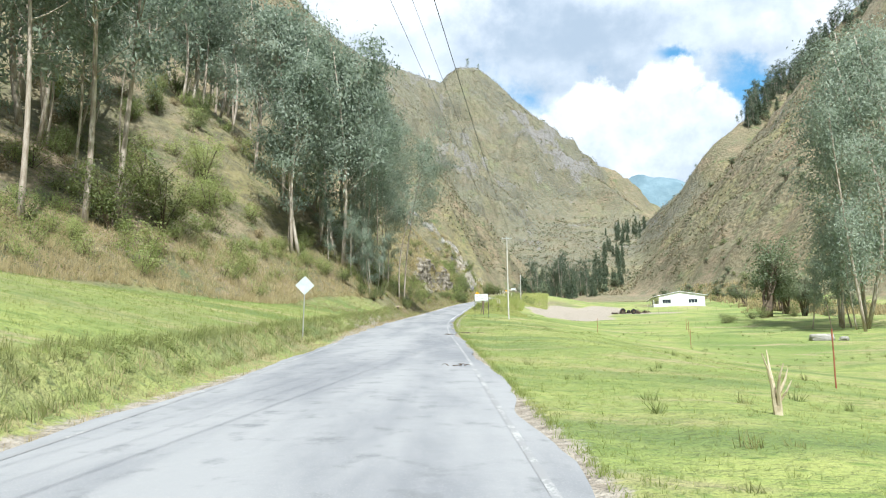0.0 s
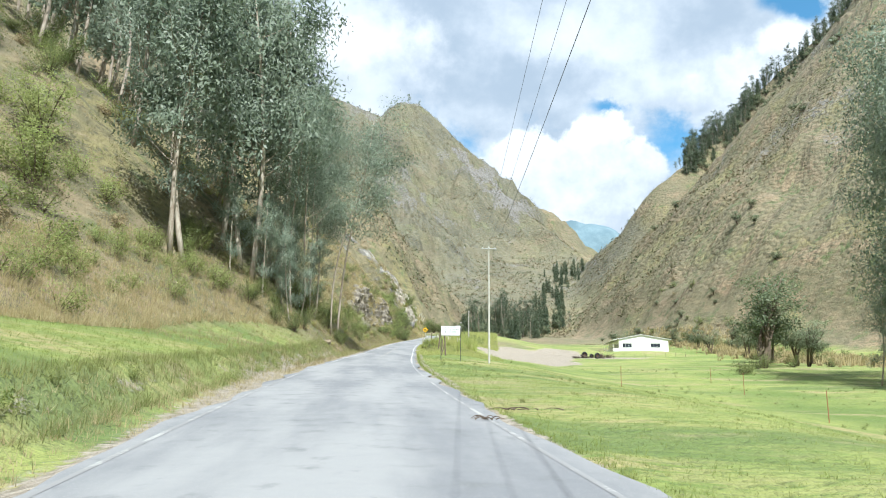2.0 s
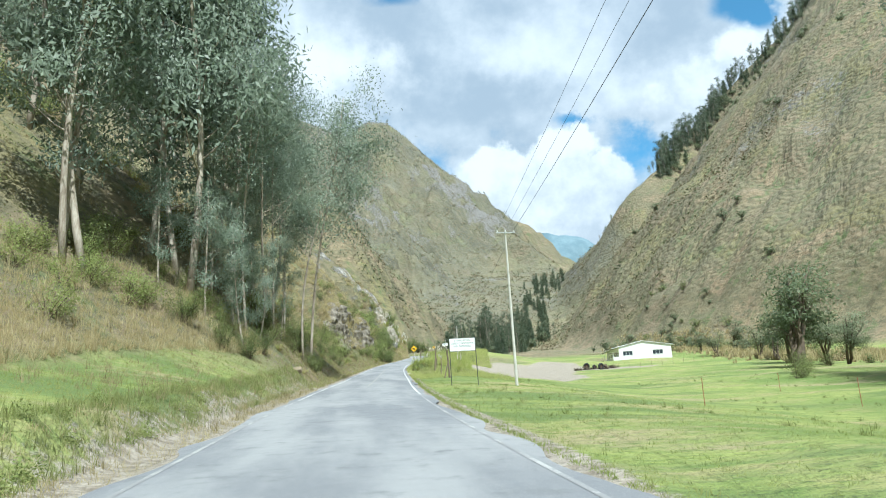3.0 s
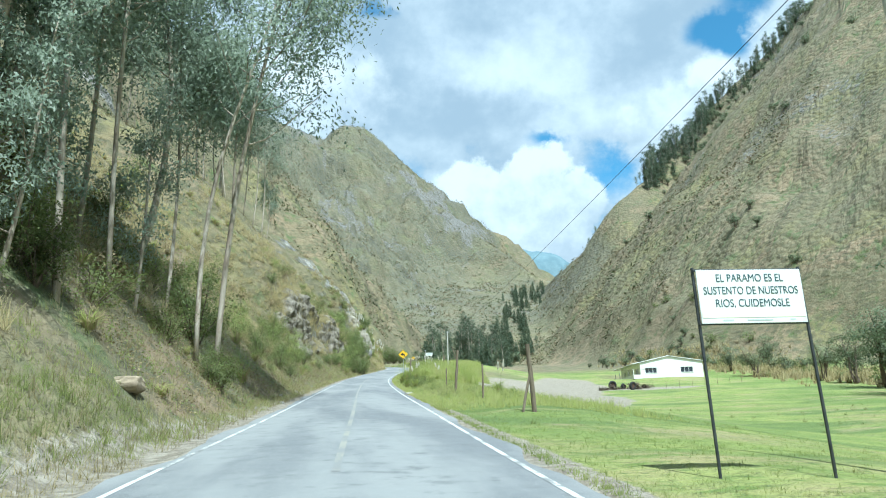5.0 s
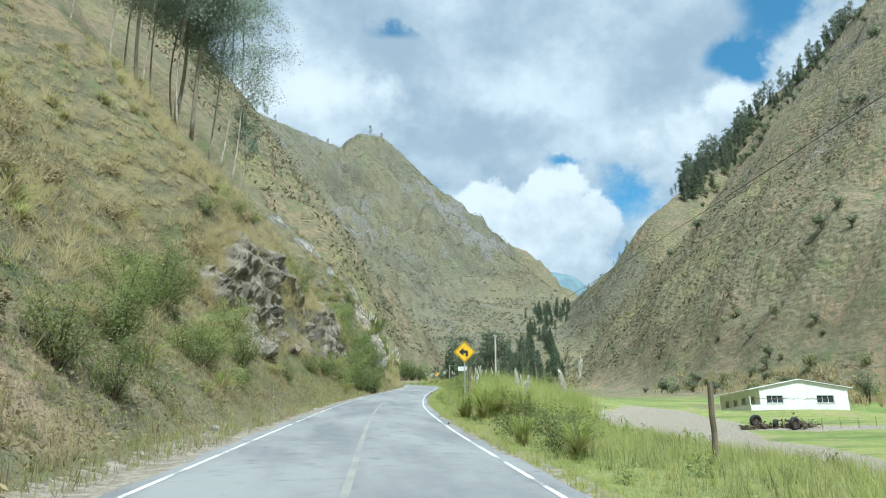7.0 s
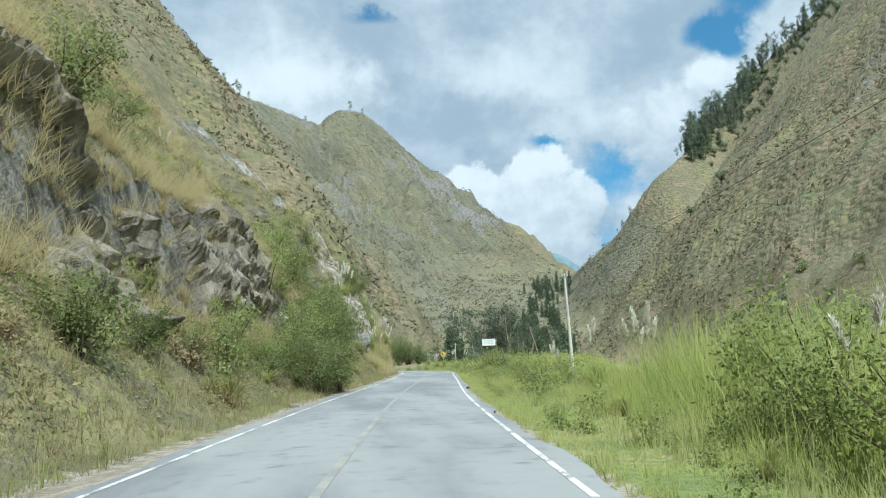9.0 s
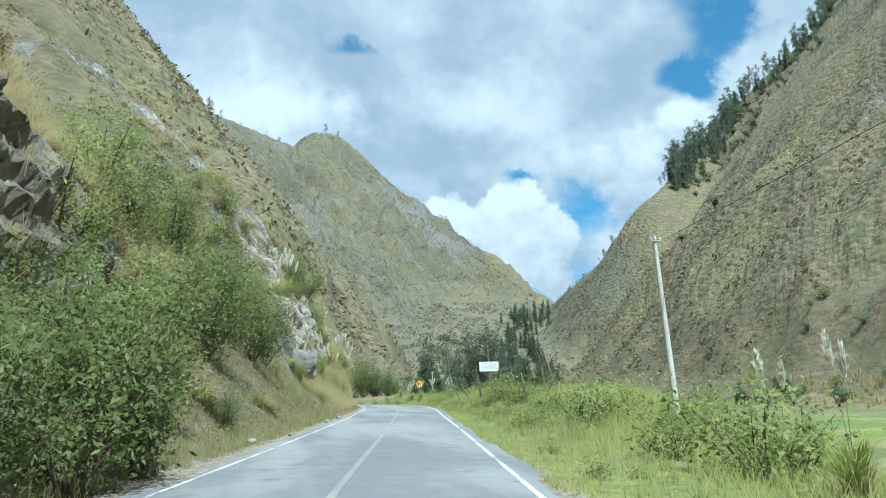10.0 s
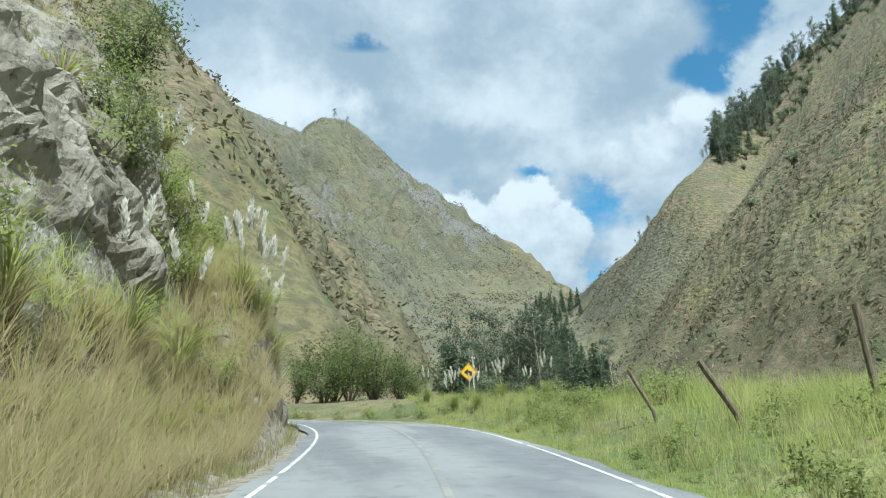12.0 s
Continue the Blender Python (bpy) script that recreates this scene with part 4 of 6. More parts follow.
def broad_tree(seed, tall=11.0, leaves=2400, fine=1.0):
    """A spreading valley tree with several leaning stems and flat layered crowns."""
    rng = np.random.default_rng(seed)
    root = new("spreading_tree")
    wood, centres = Pile(), []
    for k in range(4):
        a = rng.uniform(0, 2 * np.pi)
        s = np.linspace(0, 1, 7)
        reach = tall * rng.uniform(0.2, 0.42)
        p = np.stack([np.cos(a) * reach * s ** 1.4, np.sin(a) * reach * s ** 1.4, tall * rng.uniform(0.65, 0.92) * s - 0.3], 1)
        p[1:-1] += rng.normal(0, 0.02 * tall, (5, 3))
        wood.add(*tube(p, tall * 0.02 * (1.1 - s) + 0.02, 6))
        for j in range(9 if fine < 1.5 else 6):
            w = rng.uniform(0.5, 1.05)
            c = np.array([np.interp(w, s, p[:, i]) for i in range(3)]) + rng.normal(0, 0.11 * tall, 3) * (1, 1, 0.4)
            centres.append((c, rng.uniform(0.06, 0.12) * tall))
            b = np.array([np.interp(w * 0.7, s, p[:, i]) for i in range(3)])
            wood.add(*tube(np.stack([b, (b + c) / 2 + (0, 0, 0.02 * tall), c]), np.array([0.05, 0.035, 0.015]) * tall / 9, 3, False))
    part("trunk", wood.mesh("trunk", DARK_BARK, True), root)
    at = np.concatenate([c + rng.normal(0, 1, (leaves // len(centres), 3)) * (r * 0.8, r * 0.8, r * 0.42) for c, r in centres])
    crown = Pile()
    cards = leaf_cards(rng, at, tall * 0.045 * fine, tall * 0.02 * fine, 0.2)
    crown.quads(cards, (cards[:, 2] - (0, 0, tall * 0.5)) / (0.35 * tall) + rng.normal(0, 0.35, (len(cards), 3)) + (0, 0, 0.5))
    part("crown", crown.mesh("crown", TREE_LEAF), root)
    return tagged(root, "spreading dark green tree with thin leaning stems by the stream", "tree", "trees along the stream")


def shrub(seed, leaf=SHRUB_LEAF, wide=1.6, high=1.8, leaves=1000, size=0.15, label="dense green leafy shrub on the roadside bank", name="shrub"):
    """A shrub of many stems whose leaf clumps leave gaps; wide and high in metres."""
    rng = np.random.default_rng(seed)
    root = new(name)
    stems, centres = Pile(), []
    for k in range(11):
        a, out = rng.uniform(0, 2 * np.pi), wide * np.sqrt(rng.uniform(0.02, 1)) * 0.8
        top = high * (1.0 - 0.55 * (out / wide) ** 2) * rng.uniform(0.65, 1.05)
        s = np.linspace(0, 1, 4)
        p = np.stack([np.cos(a) * out * s ** 1.2, np.sin(a) * out * s ** 1.2, top * s - 0.15], 1)
        p[1:3] += rng.normal(0, 0.05, (2, 3))
        stems.add(*tube(p, 0.022 * high * (1.1 - s) * 0.6 + 0.004, 3, False))
        for w in (0.45, 0.75, 0.98):
            c = np.array([np.interp(w, s, p[:, i]) for i in range(3)])
            centres.append((c + rng.normal(0, 0.07 * wide, 3), rng.uniform(0.16, 0.27) * wide))
    if high > 1.0:
        tagged(part("branchwork", stems.mesh("branchwork", DARK_BARK), root), kind="stuff")
    m = leaves // len(centres)
    at = np.concatenate([c + rng.normal(0, 0.6, (m, 3)) * r for c, r in centres])
    at[:, 2] = np.abs(at[:, 2])
    crown = Pile()
    cards = leaf_cards(rng, at, size, size * 0.45, 0.1)
    crown.quads(cards, cards[:, 2] / (wide, wide, high * 1.4) + rng.normal(0, 0.25, (len(cards), 3)) + (0, 0, 0.35))
    part("foliage", crown.mesh("foliage", leaf), root)
    return tagged(root, label, "shrub", "roadside shrubs")


def arcs(rng, n, high, reach, width, base=0.1, segments=4):
    """Arching blades: each a narrow ribbon that bends outward and over."""
    a = rng.uniform(0, 2 * np.pi, n)
    r0 = base * np.sqrt(rng.uniform(0, 1, n))
    hgt, out = high * rng.uniform(0.5, 1.1, n), reach * rng.uniform(0.4, 1.15, n)
    s = np.linspace(0, 1, segments + 1)[None]
    rad = r0[:, None] + out[:, None] * s ** 1.7
    z = hgt[:, None] * np.sin(np.minimum(s * 1.75, 2.2)) * (1 - 0.25 * s)
    x, y = rad * np.cos(a)[:, None], rad * np.sin(a)[:, None]
    w = width * (1 - s ** 2 * 0.92) * rng.uniform(0.6, 1.3, (n, 1)) * 0.5
    px, py = -np.sin(a)[:, None] * w, np.cos(a)[:, None] * w
    l, r = np.stack([x - px, y - py, z], -1), np.stack([x + px, y + py, z], -1)
    v = np.stack([l, r], 2).reshape(-1, 3)
    f = []
    for i in range(n):
        o = i * (segments + 1) * 2
        f += [(o + 2 * k, o + 2 * k + 1, o + 2 * k + 3, o + 2 * k + 2) for k in range(segments)]
    return v, f


def pampas(seed, plumes=7, high=1.3, blades=170, plume_len=0.6):
    """A tussock of arching blades with tall feathery cream plumes."""
    rng = np.random.default_rng(seed)
    root = new("pampas_grass")
    tuft = Pile()
    tuft.add(*arcs(rng, blades, high, high * 0.75, 0.022, 0.18))
    part("leaf_tuft", tuft.mesh("leaf_tuft", TALL_GRASS), root)
    old = Pile()
    old.add(*arcs(rng, blades // 3, high * 0.55, high * 0.8, 0.022, 0.2))
    part("dead_leaf_tuft", old.mesh("dead_leaf_tuft", STRAW), root)
    for k in range(plumes):
        a, out = rng.uniform(0, 2 * np.pi), high * rng.uniform(0.05, 0.45)
        s = np.linspace(0, 1, 5)
        top = high * rng.uniform(1.15, 1.75)
        p = np.stack([np.cos(a) * out * s ** 1.5, np.sin(a) * out * s ** 1.5, top * s], 1)
        stalk = Pile()
        stalk.add(*tube(p, 0.008 * (1.3 - s), 4))
        st = part("stalk", stalk.mesh("stalk", STRAW), root)
        m = 210
        w = rng.beta(1.6, 1.9, m)
        fat = plume_len * 0.13 * np.sin(np.pi * np.clip(w * 0.93 + 0.07, 0, 1)) ** 0.7
        ang = rng.uniform(0, 2 * np.pi, m)
        dirv = np.array([np.cos(a) * 0.25, np.sin(a) * 0.25, 1.0])
        at = p[-1] - (0, 0, 0.1) + dirv * (w * plume_len)[:, None] + np.stack([np.cos(ang) * fat * 0.5, np.sin(ang) * fat * 0.5, 0 * fat], 1)
        head = Pile()
        head.quads(leaf_cards(rng, at, plume_len * 0.24, plume_len * 0.05, -2.2))
        part("plume", head.mesh("plume", PLUME), st)
    if plumes == 0:
        return tagged(root, "arching green tussock of long grass on the verge", "grass", "pampas grass")
    return tagged(root, "pampas grass tussock with tall cream feathery plumes", "grass", "pampas grass")


def tussock(seed):
    """A drooping clump of dry and green grass hanging from the bank."""
    rng = np.random.default_rng(seed)
    root = new("grass_tussock")
    dry, green = Pile(), Pile()
    dry.add(*arcs(rng, 55, 0.55, 0.75, 0.03, 0.2, 3))
    green.add(*arcs(rng, 45, 0.7, 0.6, 0.028, 0.15, 3))
    part("dead_leaf_tuft", dry.mesh("dead_leaf_tuft", STRAW), root)
    part("leaf_tuft", green.mesh("leaf_tuft", TALL_GRASS), root)
    return tagged(root, "drooping tussock of dry and green grass on the cutting", "grass", "tussocks")


def lay(x, y, dz=0.0, turn=0.0, size=1.0):
    return Matrix.LocRotScale((x, y, float(height(x, y)) + dz), Euler((0, 0, turn)), (size,) * 3)


class Stock:
    """Variants of one kind, first of which stand where first asked for; further ones are copies."""

    def __init__(self, makers):
        self.makers, self.made, self.k = makers, [], 0

    def put(self, x, y, size=1.0, turn=None, dz=0.0, which=None, tilt=None):
        if abs(float(across(x, y))) < HALF_ROAD + 0.6:
            return None
        i = self.k % len(self.makers) if which is None else which
        self.k += 1
        turn = random.uniform(0, 6.28) if turn is None else turn
        m = lay(x, y, dz, turn, size)
        if tilt is not None:
            m = Matrix.LocRotScale(m.translation, Euler((tilt[0], tilt[1], turn)), (size,) * 3)
        while len(self.made) <= i:
            self.made.append(None)
        if self.made[i] is None:
            self.made[i] = self.makers[i]()
            self.made[i].matrix_basis = m
            return self.made[i]
        src = self.made[i]
        ob = copy_thing(src, m)
        ob.matrix_basis = m
        return ob


GUMS = Stock([lambda s=s, t=t, b=b: eucalyptus(s, t, b, 1.05, 5200, 0.7, 0.62) for s, t, b in ((1, 24, 0.3), (2, 26, 0.45), (3, 21, 0.2), (4, 25, 0.38), (5, 23, 0.5))] + [lambda: eucalyptus(9, 23, 0.46, 1.2, 9500, 0.38, 0.29), lambda: eucalyptus(10, 24, 0.4, 1.25, 9500, 0.38, 0.3)])
GIANT_GUMS = Stock([lambda s=s: eucalyptus(s, 46, 0.16, 1.05, 6500, 0.48, 0.5) for s in (14, 15)])
FAR_GUMS = Stock([lambda s=s, t=t, b=b: eucalyptus(s, t, b, 1.15, 900, 1.7) for s, t, b in ((6, 24, 0.25), (7, 22, 0.35), (8, 26, 0.3))])
CREST_GUMS = Stock([lambda s=s, t=t: eucalyptus(s, t, 0.12, 0.95, 1300, 1.25, 0.8, CREST_LEAF) for s, t in ((16, 25), (17, 21), (18, 28))])
FAR_TREES = Stock([lambda s=s: broad_tree(s, 11.0, 560, 2.0) for s in (24, 25, 26)])
FAR_SHRUBS = Stock([lambda s=s: shrub(s, SHRUB_LEAF, 1.6, 1.8, 300, 0.3, "green scrub bush at the mountain's foot", "scrub_bush") for s in (35, 36, 37)])
FAR_DRY = Stock([lambda s=s: shrub(s, DRY_LEAF, 1.4, 1.3, 260, 0.28, "dry olive scrub bush at the mountain's foot", "scrub_bush") for s in (54, 55)])
PINES = Stock([lambda s=s: pine(s) for s in (11, 12, 13)])
VALLEY_TREES = Stock([lambda s=s: broad_tree(s, 11.0, 3600, 0.72) for s in (21, 22, 23)])
SHRUBS = Stock([lambda s=s: shrub(s, leaves=1300, size=0.12) for s in (31, 32, 33, 34)])
LIGHT_SHRUBS = Stock([lambda s=s: shrub(s, WEED_LEAF, 1.6, 1.6, 1000, 0.13, "pale yellow-green shrub in the undergrowth", "shrub") for s in (38, 39, 40)])
TALL_SHRUBS = Stock([lambda s=s: shrub(s, SHRUB_LEAF, 2.2, 3.8, 3600, 0.14, "tall dense green bush overhanging the cutting", "bush") for s in (41, 42, 43)])
DRY_SHRUBS = Stock([lambda s=s: shrub(s, DRY_LEAF, 1.2, 1.1, 700, 0.14, "dry brown and olive scrub bush on the hillside", "dry_bush") for s in (51, 52, 53)])
WEEDS = Stock([lambda s=s: shrub(s, WEED_LEAF, 0.9, 0.95, 420, 0.13, "rank green leafy weeds on the verge", "weed_clump") for s in (71, 72, 73)])
TUSSOCKS = Stock([lambda s=s: tussock(s) for s in (81, 82, 83)])
LONG_GRASS = Stock([lambda s=s: pampas(s, 0, 1.3, 150) for s in (64, 65, 66)])
TALL_LIGHT = Stock([lambda s=s: shrub(s, WEED_LEAF, 2.2, 3.8, 3600, 0.14, "tall bright yellow-green bush beside the road", "bush") for s in (44, 45)])
PAMPAS = Stock([lambda s=s, n=n: pampas(s, n) for s, n in ((61, 8), (62, 3), (63, 2))])


# ---- wood on the left-hand slope ----
def plant_left_wood():
    rng = np.random.default_rng(7)
    # the trunks at the meadow's edge
    for x, y, s in ((-17.6, 78.5, 0.98), (-16.9, 79.6, 1.05), (-18.4, 80.2, 0.95), (-25.5, 47.5, 1.15), (-24.6, 50.0, 1.2), (-29, 52, 1.1), (-35, 58, 1.2), (-13.2, 88, 1.3), (-11.6, 93, 1.25),
                    (-14.5, 90, 1.35), (-12.5, 98, 1.1), (-13, 96, 1.25), (-30, 62, 0.9), (-11, 102, 1.0), (-15.5, 105, 1.2), (-10.2, 107, 0.8), (-17, 93, 1.3), (-19, 98, 1.25), (-21, 88, 1.3)):
        GUMS.put(x, y, s)
    for x, y, s, k in ((-6.7, 105.0, 1.1, 5), (-6.1, 106.2, 1.2, 6)):
        GUMS.put(x, y, s, which=k, turn=0.0, tilt=(0, 0.15))
    for x, y, s, k in ((-8.6, 94, 0.95, 6), (-8.8, 99, 0.9, 5), (-8.8, 108, 0.85, 6), (-9.6, 90, 1.0, 5)):
        GUMS.put(x, y, s, which=k)
    for x, y, s in ((-9.2, 86, 0.4), (-10.4, 89, 0.5), (-8.9, 91, 0.36), (-11.8, 86.5, 0.45), (-9.6, 96, 0.45), (-12.5, 92, 0.5), (-8.4, 101, 0.4), (-14.4, 85, 0.42), (-10.8, 99.5, 0.5), (-13.5, 100, 0.5)):
        GUMS.put(x, y, s, which=2)
    for x, y, s in ((-8.6, 84.5, 0.55), (-10, 83, 0.6), (-12.2, 82.5, 0.7), (-8.2, 88, 0.5), (-9.0, 93.5, 0.6), (-11.4, 95, 0.8)):
        TALL_SHRUBS.put(x, y, s, dz=-0.1)
    spots = []
    while len(spots) < 22:
        x, y = rng.uniform(-44, -14), rng.uniform(36, 122)
        if x > -21 - 0.06 * (60 - y) and y < 78 or (y > 104 and x > -20) or (48 < y < 86 and x > -33):
            continue
        if all((x - a) ** 2 + (y - b) ** 2 > 10 for a, b in spots):
            spots.append((x, y))
            GUMS.put(x, y, rng.uniform(0.9, 1.25))
    spots = []
    while len(spots) < 72:
        x, y = rng.uniform(-105, -40), rng.uniform(45, 165)
        if all((x - a) ** 2 + (y - b) ** 2 > 14 for a, b in spots):
            spots.append((x, y))
            FAR_GUMS.put(x, y, rng.uniform(0.75, 1.1))
    # the thin stand high above the cutting
    for x, y, s in ((-28, 165, 0.65), (-30, 172, 0.75), (-36, 175, 0.75), (-31, 181, 0.8), (-38, 166, 0.8), (-29, 187, 1.0), (-20, 200, 1.3), (-21.5, 205, 1.35), (-18.5, 203, 1.25), (-23.5, 201, 1.3),
                    (-24, 196, 1.15), (-26.5, 199, 1.2), (-17, 207, 1.2), (-14.8, 203.5, 1.25), (-22.5, 193, 1.1), (-25.5, 191, 1.05), (-12.5, 207, 0.5), (-13.2, 204.5, 1.3), (-19, 198, 1.4), (-22, 208, 1.45)):
        GUMS.put(x, y, s, which=(1, 5, 6)[int(abs(x * 7)) % 3])
    for k in range(60):
        y = rng.uniform(30, 92)
        x = -1.9 - HALF_ROAD - float(meadow_foot(y)) - 2.0 - 8 * rng.uniform(0, 1) ** 1.3
        LIGHT_SHRUBS.put(x, y, rng.uniform(0.6, 1.2), dz=-0.1)
    for x, y, s in ((-25.5, 73, 1.5), (-30, 68, 1.8), (-28, 78, 1.6), (-26.5, 66, 1.2)):
        TALL_LIGHT.put(x, y, s)
    # undergrowth below the trees
    for k in range(125):
        x, y = rng.uniform(-46, -15), rng.uniform(34, 112)
        if x > -20 and y < 74:
            continue
        (SHRUBS, DRY_SHRUBS, TALL_SHRUBS, LIGHT_SHRUBS)[rng.choice(4, p=(0.2, 0.25, 0.1, 0.45))].put(x, y, rng.uniform(0.8, 1.6), dz=-0.1)


def plant_cutting():
    """Bushes, dry scrub and pampas on the steep bank."""
    rng = np.random.default_rng(8)
    for k in range(210):
        y = rng.uniform(92, 300)
        s = rng.uniform(2.6, 3 + 20 * rng.uniform(0.2, 1))
        i = int(np.argmin(np.abs(LINE_Y - y)))
        x = LINE_X[i] - HALF_ROAD - s
        if s < 9:
            which = rng.choice(3, p=(0.55, 0.2, 0.25))
        else:
            which = rng.choice(3, p=(0.3, 0.65, 0.05))
        if 229 < y < 262 and s < 6:
            continue
        rocky = (158 < y < 216 or y > 234) and 4.0 < s < 9.5
        if rocky and rng.uniform() < 0.85:
            continue
        low = 0.5 if s < 4.5 else 1.0
        (SHRUBS if k % 2 else LIGHT_SHRUBS, DRY_SHRUBS, TALL_SHRUBS)[which].put(x, y, rng.uniform(0.7, 1.25) * low, dz=-0.15)
    for y, s, size in ((212, 5.0, 1.5), (216, 4.6, 1.6), (220, 5.5, 1.5), (197, 3.6, 0.7), (202, 3.6, 0.8), (178, 3.4, 0.6), (186, 3.6, 0.6), (225, 6, 1.2), (207, 4.2, 1.5), (209, 7, 1.6), (213, 8, 1.5), (218, 8.5, 1.7), (222, 4.2, 1.5), (224, 9, 1.6), (226, 4.4, 1.3), (227, 7, 1.5), (190, 3.6, 0.7), (193, 4.4, 1.0), (199, 4.2, 0.9), (204, 4.0, 1.3), (182, 3.6, 0.6), (154, 4, 0.9), (147, 4.2, 0.9), (138, 4.5, 0.8), (130, 5, 0.9), (143, 6, 1.0), (150, 7, 1.1), (159, 6, 1.0)):
        i = int(np.argmin(np.abs(LINE_Y - y)))
        (TALL_LIGHT if int(y) % 2 else TALL_SHRUBS).put(LINE_X[i] - HALF_ROAD - s, y, size * 0.8, dz=-0.2)
    for x, y, size, kind in ((14.5, 261.6, 1.35, 0), (14.0, 260.6, 1.3, 0), (14.9, 263.0, 1.4, 0), (12.2, 254, 1.4, 2), (12.9, 256.5, 1.5, 2), (11.6, 258.5, 1.4, 1), (12.6, 259.5, 1.3, 2), (9.5, 236, 1.1, 1), (-3, 198, 0.9, 2), (6.5, 233, 0.9, 1), (7.5, 243, 1.1, 2), (8.2, 246, 1.7, 0), (7.4, 244.4, 1.5, 1)):
        PAMPAS.put(x, y, size, which=kind)
    for x, y, size in ((11.0, 256.0, 0.9), (10.2, 258.0, 1.0), (11.8, 258.6, 0.7), (8.6, 247.6, 0.9), (8.0, 250.8, 1.0), (9.2, 250.0, 0.8)):
        TALL_SHRUBS.put(x, y, size, dz=-0.2)
    for k in range(46):
        y = rng.uniform(246, 276)
        s = 2.4 + 4.6 * rng.uniform(0, 1)
        x = float(np.interp(y, LINE_Y[:-140], LINE_X[:-140])) - HALF_ROAD - s
        if k % 3 == 0:
            LIGHT_SHRUBS.put(x, y, rng.uniform(0.6, 1.1), dz=-0.15)
        elif k % 3 == 1:
            LONG_GRASS.put(x, y, rng.uniform(0.9, 1.5))
        else:
            TUSSOCKS.put(x, y, rng.uniform(1.2, 2.0))
    for x, y, size in ((17.6, 288.5, 1.2), (19.4, 289, 1.35), (21.4, 289.5, 1.25), (23.4, 291, 1.1), (15.6, 289, 1.1), (18.5, 293, 1.7), (21.5, 293, 1.5), (25, 293, 1.0)):
        TALL_SHRUBS.put(x, y, size, dz=-0.2)
    # straw tussocks hanging over the crags
    y = np.concatenate([rng.uniform(158, 222, 1300), rng.uniform(226, 246, 140), rng.uniform(246, 268, 100)])
    s = 7.4 + 13 * rng.uniform(0, 1, len(y)) ** 1.6
    x = np.interp(y, LINE_Y[:-140], LINE_X[:-140]) - HALF_ROAD - s
    blades("straw_tussocks", x, y, rng.uniform(0.4, 1.0, len(x)), 60, 77, STRAW, "straw-coloured tussocks hanging over the crags", 0.008, 1.9)
    y = rng.uniform(104, 162, 1500)
    x = np.interp(y, LINE_Y[:-140], LINE_X[:-140]) - HALF_ROAD - 5 - 22 * rng.uniform(0, 1, 1500) ** 1.2
    blades("slope_tussocks", x, y, rng.uniform(0.35, 0.9, 1500), 34, 76, STRAW, "straw-coloured tussocks on the open slope", 0.011, 1.8)
    y = rng.uniform(157, 216, 700)
    x = np.interp(y, LINE_Y[:-140], LINE_X[:-140]) - HALF_ROAD - rng.uniform(6.4, 8.8, 700)
    blades("rim_tussocks", x, y, rng.uniform(0.35, 0.85, 700), 60, 78, STRAW, "yellowed tussocks along the rim of the crag", 0.008, 2.0)
    y = rng.uniform(238, 264, 900)
    x = np.interp(y, LINE_Y[:-140], LINE_X[:-140]) - HALF_ROAD - 1.5 - 2.6 * rng.uniform(0, 1, 900)
    blades("bank_tussocks", x, y, rng.uniform(0.4, 1.1, 900), 46, 79, STRAW, "long straw-coloured grass at the foot of the crag", 0.008, 1.2)
    y = rng.uniform(238, 264, 220)
    x = np.interp(y, LINE_Y[:-140], LINE_X[:-140]) - HALF_ROAD - 2.0 - 2.4 * rng.uniform(0, 1, 220)
    blades("bank_tussocks", x, y, rng.uniform(0.4, 0.9, 220), 46, 80, TALL_GRASS, "long green grass at the foot of the crag", 0.008, 1.2)
    for x, y, size in ((5.2, 196.6, 0.8), (5.8, 198.8, 1.0), (6.4, 201.2, 0.95), (4.6, 198.6, 0.9)):
        TALL_SHRUBS.put(x, y, size, dz=-0.2)
    y = rng.uniform(160, 215, 420)
    x = np.interp(y, LINE_Y[:-140], LINE_X[:-140]) - HALF_ROAD - rng.uniform(4.8, 7.4, 420)
    blades("crag_tussocks", x, y, rng.uniform(0.5, 1.2, 420), 50, 75, STRAW, "dry tussocks rooted in the cracks of the crag", 0.008, 1.9)
    for k in range(70):
        y = (rng.uniform(172, 214), rng.uniform(228, 246))[k % 2]
        s = 3.0 + 1.4 * rng.uniform(0, 1) if k % 4 == 0 else rng.uniform(9, 14)
        x = float(np.interp(y, LINE_Y[:-140], LINE_X[:-140])) - HALF_ROAD - s
        (LIGHT_SHRUBS, DRY_SHRUBS, SHRUBS)[k % 3].put(x, y, rng.uniform(0.6, 1.3), dz=-0.15)
    for k in range(260):
        y = rng.uniform(94, 284)
        i = int(np.argmin(np.abs(LINE_Y - y)))
        s = rng.uniform(2.2, 22)
        if (158 < y < 215 or y > 236) and 4 < s < 8.5:
            continue
        TUSSOCKS.put(LINE_X[i] - HALF_ROAD - s, y, rng.uniform(0.7, 1.5), tilt=(0, 0.35))


